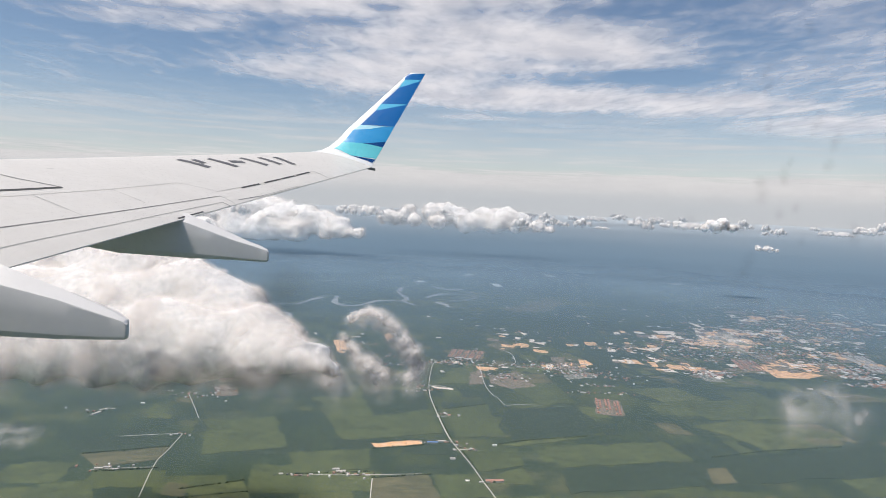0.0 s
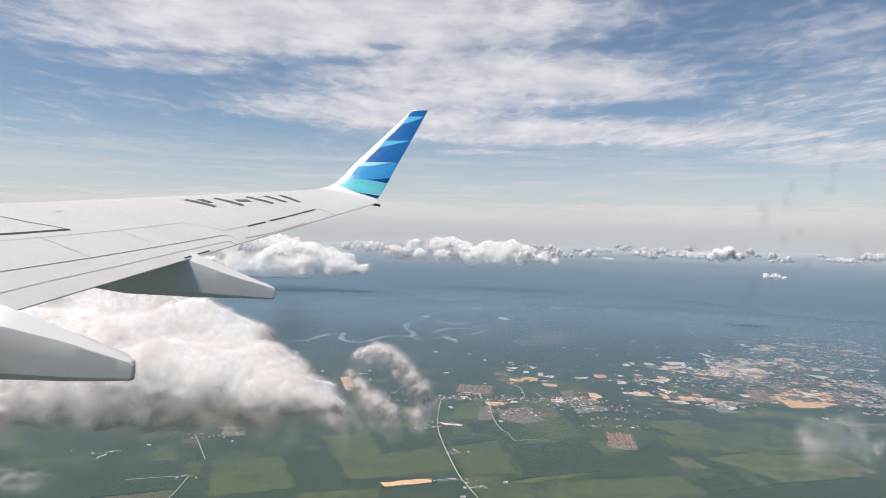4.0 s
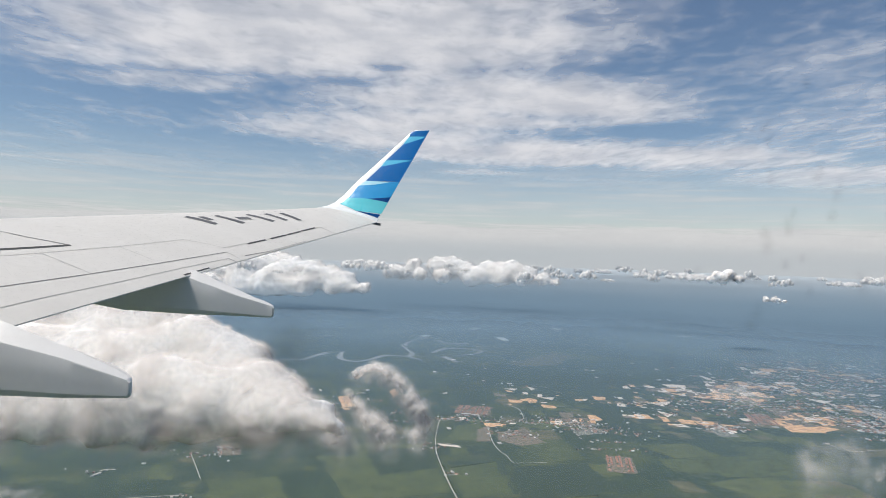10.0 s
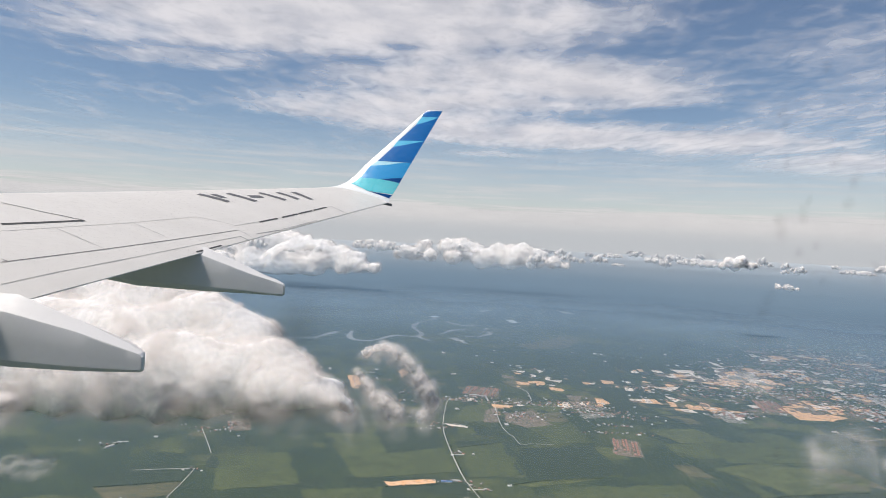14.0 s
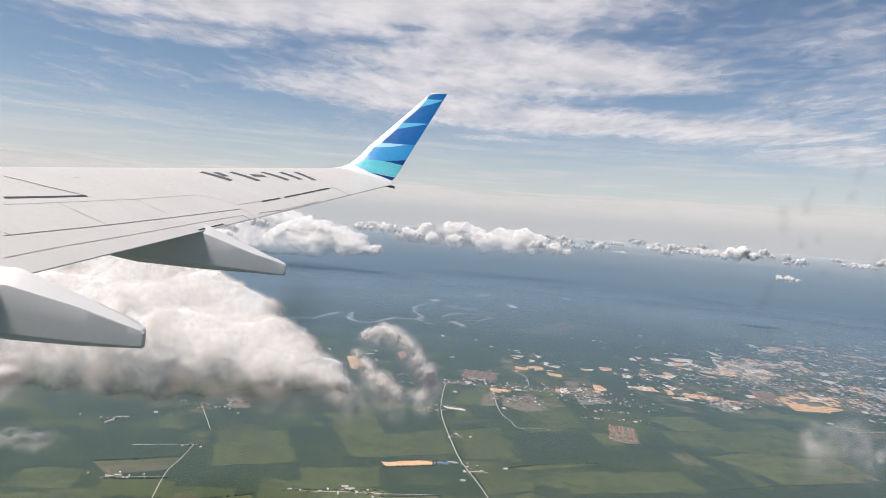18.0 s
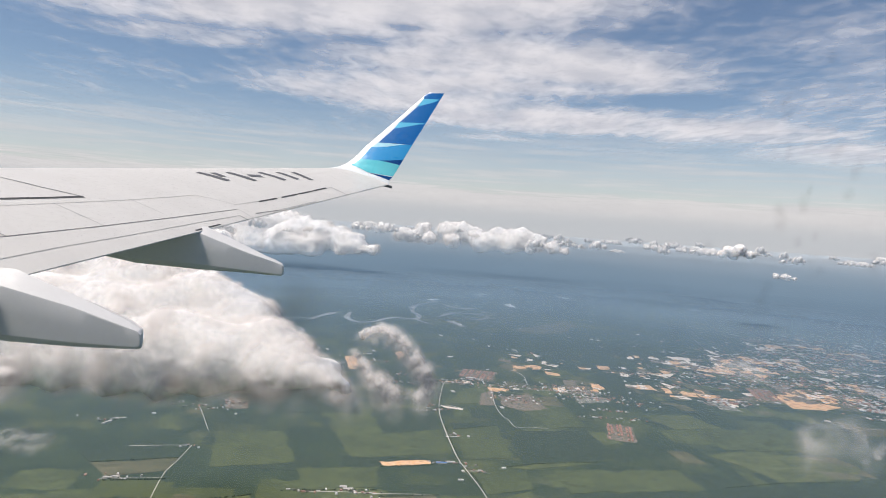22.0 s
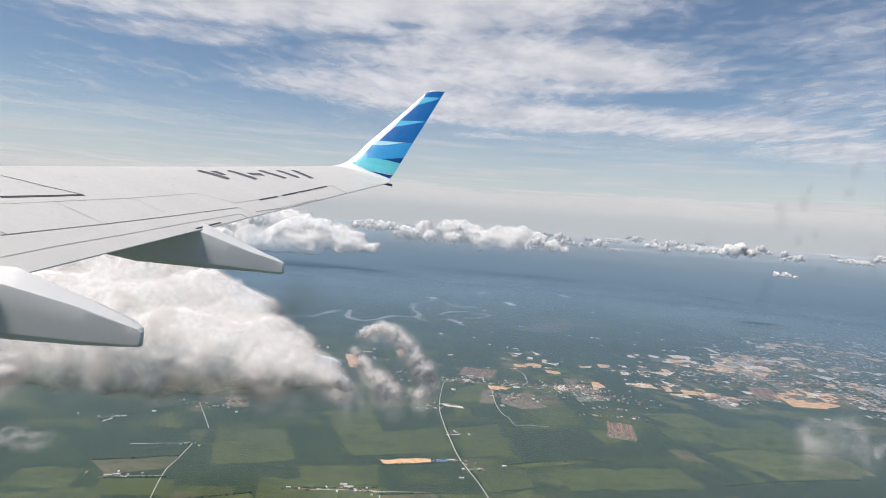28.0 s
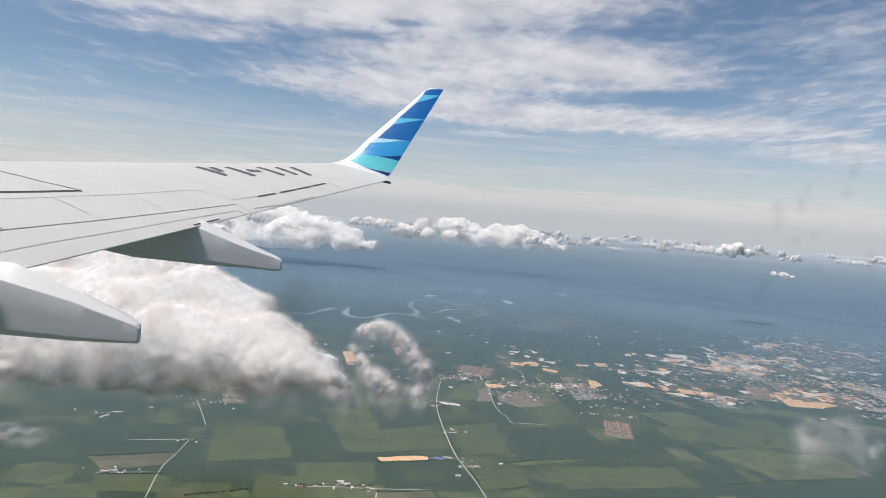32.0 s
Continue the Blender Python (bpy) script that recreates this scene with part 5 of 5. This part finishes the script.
LOW = [cloud_core("low_cloud_body", (-5.5, -1.5), 0.14, 20.0, (0.95, 0.93, 0.915))] + [vapour("low_cloud_film", 0.30 + 0.02 * k, 0.66 + 0.02 * k, 0.36 - 0.034 * k, (-6.0, -0.5), 0.198, (0.93, 0.90, 0.885), 0.2, 7.0, 0.6) for k in range(1, 8)]
HEAP_C = [(-10.2, 0.4, -1.6, 3.5), (-3.8, 1.7, 1.4, 4.8), (2.4, -1.7, 2.9, 4.8), (11.5, 0.1, -0.5, 3.9), (0.8, 3.1, -2.8, 3.9)]
row_c = cloud("small white cumulus cloud above the woods", HEAP_C + knobs(HEAP_C, random, 10, (0.25, 0.5), 0.8), 0.8, 0.2, 4, 0.5, True, LOW, 4, ROW_STEPS, 0.25)
row_c.location = (225.46, 500.00, 62.84)
HEAP_W = [(-20.9, 3.7, 1.3, 5.2), (-9.6, 0.4, 1.1, 5.5), (-2.1, 3.8, -0.4, 5.5), (7.3, 1.7, -1.1, 3.7)]
row_d = cloud("small flat white cumulus cloud above the woods", HEAP_W + knobs(HEAP_W, random, 8, (0.25, 0.5), 0.8), 0.9, 0.2, 6, 0.5, True, LOW, 4, ROW_STEPS, 0.25)
row_d.location = (529.72, 980.00, 20.53)
random.seed(21)
for k in range(70):
    src = random.choice((row_c, row_b, row_c, row_d, row_d))
    y = random.uniform(660, 1050)
    x = random.triangular(-0.55, 0.78, 0.2) * y
    s = random.uniform(0.2, 0.8) * (0.45 if src == row_b else 1)
    ob = copy_thing(src, pose(x, y, random.uniform(50, 62), 0, 0, random.uniform(-40, 40)))
    ob.scale = (s * random.uniform(0.8, 1.3), s, s * random.uniform(1.0, 1.8))
    tagged(ob, "far white cumulus cloud in haze", group="far cumulus field")

# curled wisp and thin shreds round the large cloud
CURL = [vapour("curl_film", 0.26 + 0.022 * k, 0.60 + 0.022 * k, 0.34 - 0.026 * k, None, 0.5, (0.96, 0.93, 0.915), 0.14, 7.0, 0.62) for k in range(10)]
CURL_STEPS = (-0.8, -0.6, -0.42, -0.26, -0.1, 0.06, 0.22, 0.4, 0.6, 0.85)
CURVE = [(-5.67, -0.1, 4.41, 0.76), (-4.41, -0.5, 5.56, 1.14), (-2.32, 0.0, 5.91, 1.42), (-0.15, -0.1, 4.92, 1.70), (1.70, -0.1, 3.12, 1.89), (3.37, -0.2, 1.12, 2.08), (4.86, -0.3, -0.90, 2.08), (5.97, 0.1, -3.04, 1.89), (4.76, -0.2, -4.88, 2.08), (-6.82, -0.2, 1.62, 0.95), (-5.75, 0.1, -0.04, 1.33), (-4.30, 0.0, -1.68, 1.89), (-2.46, -0.4, -3.29, 2.46), (-0.40, 0.0, -5.27, 2.65)]
hook = cloud("curled thin wisp of cloud", filled(CURVE), 0.22, 0.08, 8, 0.7, False, CURL, 30, CURL_STEPS, 0.5)
hook.location = (-6.94, 108.00, 49.49)
THIN = [vapour("thin_film", 0.20 + 0.03 * k, 0.74 + 0.022 * k, 0.05 - 0.003 * k, None, 0.16, (0.94, 0.91, 0.89), 0.1, 7.0, 0.6) for k in range(10)]
random.seed(8)
veil = cloud("broad thin torn veil of cloud", heap(15, 9, 3, 26, 1.3, 2.6), 0.34, 0.3, 12, 0.6, False, THIN, 10, CURL_STEPS, 0.5)
veil.matrix_world = pose(62.67, 96.00, 41.94, 0, 0, 8) @ Matrix.Diagonal((1.0, 1.2, 1.5, 1))
shred = cloud("thin torn wisp of cloud", heap(9, 5, 1.2, 18, 0.9, 1.6), 0.28, 0.4, 9, 0.5, False, THIN, 8, CURL_STEPS, 0.5)
shred.matrix_world = pose(50.03, 104.00, 52.62, 0, 0, -10)
copy_thing(shred, pose(-59.51, 92.00, 37.61, 0, 0, 40))

# ---- cabin wall and window that the eye looks through
cabin = tagged(new("fuselage_wall"), "pale cabin wall of an airliner with an oval window", "wall", kind="structure")


def oval(w, h, y, n=48, e=3.2):
    """A rounded window outline."""
    out = []
    for k in range(n):
        a = 2 * math.pi * k / n
        c, q = math.cos(a), math.sin(a)
        out.append((math.copysign(abs(c) ** (2 / e), c) * w, y, 75 + math.copysign(abs(q) ** (2 / e), q) * h))
    return out


def box_ring(x0, x1, z0, z1, y, n=48):
    """Points round a rectangle, one for each point of an oval."""
    out = []
    for k in range(n):
        a = 2 * math.pi * k / n
        c, q = math.cos(a), math.sin(a)
        m = max(abs(c), abs(q))
        c, q = c / m, q / m
        out.append((x1 * c if c > 0 else -x0 * c, y, 75 + (z1 * q if q > 0 else -z0 * q)))
    return out


rows = [box_ring(-12, 5, -3.0, 1.6, 0.20), oval(0.17, 0.21, 0.20), oval(0.155, 0.195, 0.12), box_ring(-12, 5, -3.0, 1.6, 0.12), box_ring(-12, 5, -3.0, 1.6, 0.20)]
part("wall_panel", sheet_bm(rows, True), PAINT_WHITE, cabin)
shell = [box_ring(-12, 5, -3.0, 1.6, y) for y in (0.12, -3.4)]
part("cabin_lining", sheet_bm(shell + [[(-3.5, -3.4, 74.3)] * 48], True), CABIN, cabin)


def pane_material():
    n = Nodes("window_pane")
    g, t, m = n.add("BsdfGlossy"), n.add("BsdfTransparent"), n.add("MixShader")
    g.inputs["Roughness"].default_value = 0.02
    m.inputs[0].default_value = 0.015
    n.link(t.outputs[0], m.inputs[1])
    n.link(g.outputs[0], m.inputs[2])
    return n.done(m.outputs[0])


def speck_material():
    n = Nodes("dirt_on_pane")
    v = n.coords()
    ln = n.add("VectorMath", "LENGTH")
    n.link(v, ln.inputs[0])
    a = n.math("MULTIPLY", n.ramp(ln.outputs["Value"], 1.0, 0.1), n.ramp(n.noise(v, 1.6, 4), 0.3, 0.6, 0.03, 0.12))
    d = n.add("BsdfDiffuse")
    d.inputs["Color"].default_value = (0.20, 0.20, 0.20, 1)
    return n.done(n.veil(d.outputs[0], a))


pane = part("window_pane", sheet_bm([oval(0.16, 0.2, 0.14), oval(0.16, 0.2, 0.146)], True, True), pane_material(), cabin, "clear acrylic window pane with faint specks")
pane.visible_shadow = False
bm = bmesh.new()
bmesh.ops.create_circle(bm, cap_ends=True, segments=16, radius=1.0, matrix=Matrix.Rotation(radians(90), 4, "X"))
speck_mesh = from_bm("dirt_speck", bm, speck_material())
rng = random.Random(2)
for x, y, z in [(0.0846, 0.1370, 75.0111), (0.0762, 0.1370, 75.0111), (0.0752, 0.1370, 75.0084), (0.0700, 0.1370, 75.0068), (0.0712, 0.1370, 75.0191), (0.0682, 0.1370, 74.9877), (0.0748, 0.1370, 75.0002), (0.0783, 0.1370, 75.0017), (0.0384, 0.1370, 74.9746), (0.0594, 0.1370, 74.9576), (0.0640, 0.1370, 74.9740), (0.0691, 0.1370, 74.9902), (0.0813, 0.1370, 75.0198), (0.0858, 0.1370, 75.0165), (0.0696, 0.1370, 75.0296), (0.0667, 0.1370, 74.9972), (0.0598, 0.1370, 74.9663), (0.0708, 0.1370, 75.0047), (0.0821, 0.1370, 74.9493), (0.0728, 0.1370, 74.9574), (0.0558, 0.1370, 74.9977), (0.0802, 0.1370, 74.9946), (0.0914, 0.1370, 74.9966), (0.0704, 0.1370, 75.0273), (0.0502, 0.1370, 74.9791), (0.0782, 0.1370, 75.0396)]:
    ob = new("dirt_speck", speck_mesh)
    ob.parent = cabin
    s = rng.uniform(0.0010, 0.0019)
    ob.matrix_world = Matrix.Translation((x, y, z)) @ Matrix.Rotation(rng.uniform(-0.4, 0.4), 4, "Y") @ Matrix.Diagonal((s, s, s * rng.uniform(1.2, 2.4), 1))


def smudge_material():
    n = Nodes("greasy_smudge")
    v = n.coords()
    ln = n.add("VectorMath", "LENGTH")
    n.link(v, ln.inputs[0])
    a = n.math("MULTIPLY", n.ramp(ln.outputs["Value"], 1.0, 0.0), n.ramp(n.noise(v, 1.3, 4), 0.25, 0.7, 0.10, 0.30))
    d = n.add("BsdfDiffuse")
    d.inputs["Color"].default_value = (0.24, 0.18, 0.16, 1)
    return n.done(n.veil(d.outputs[0], a))


bm = bmesh.new()
bmesh.ops.create_circle(bm, cap_ends=True, segments=24, radius=1.0, matrix=Matrix.Rotation(radians(90), 4, "X"))
smudge = part("smudge", bm, smudge_material(), cabin, "brownish greasy smudge on the pane")
smudge.matrix_world = Matrix.Translation((-0.0303, 0.1365, 74.9800)) @ Matrix.Diagonal((0.0085, 0.0085, 0.0085, 1))
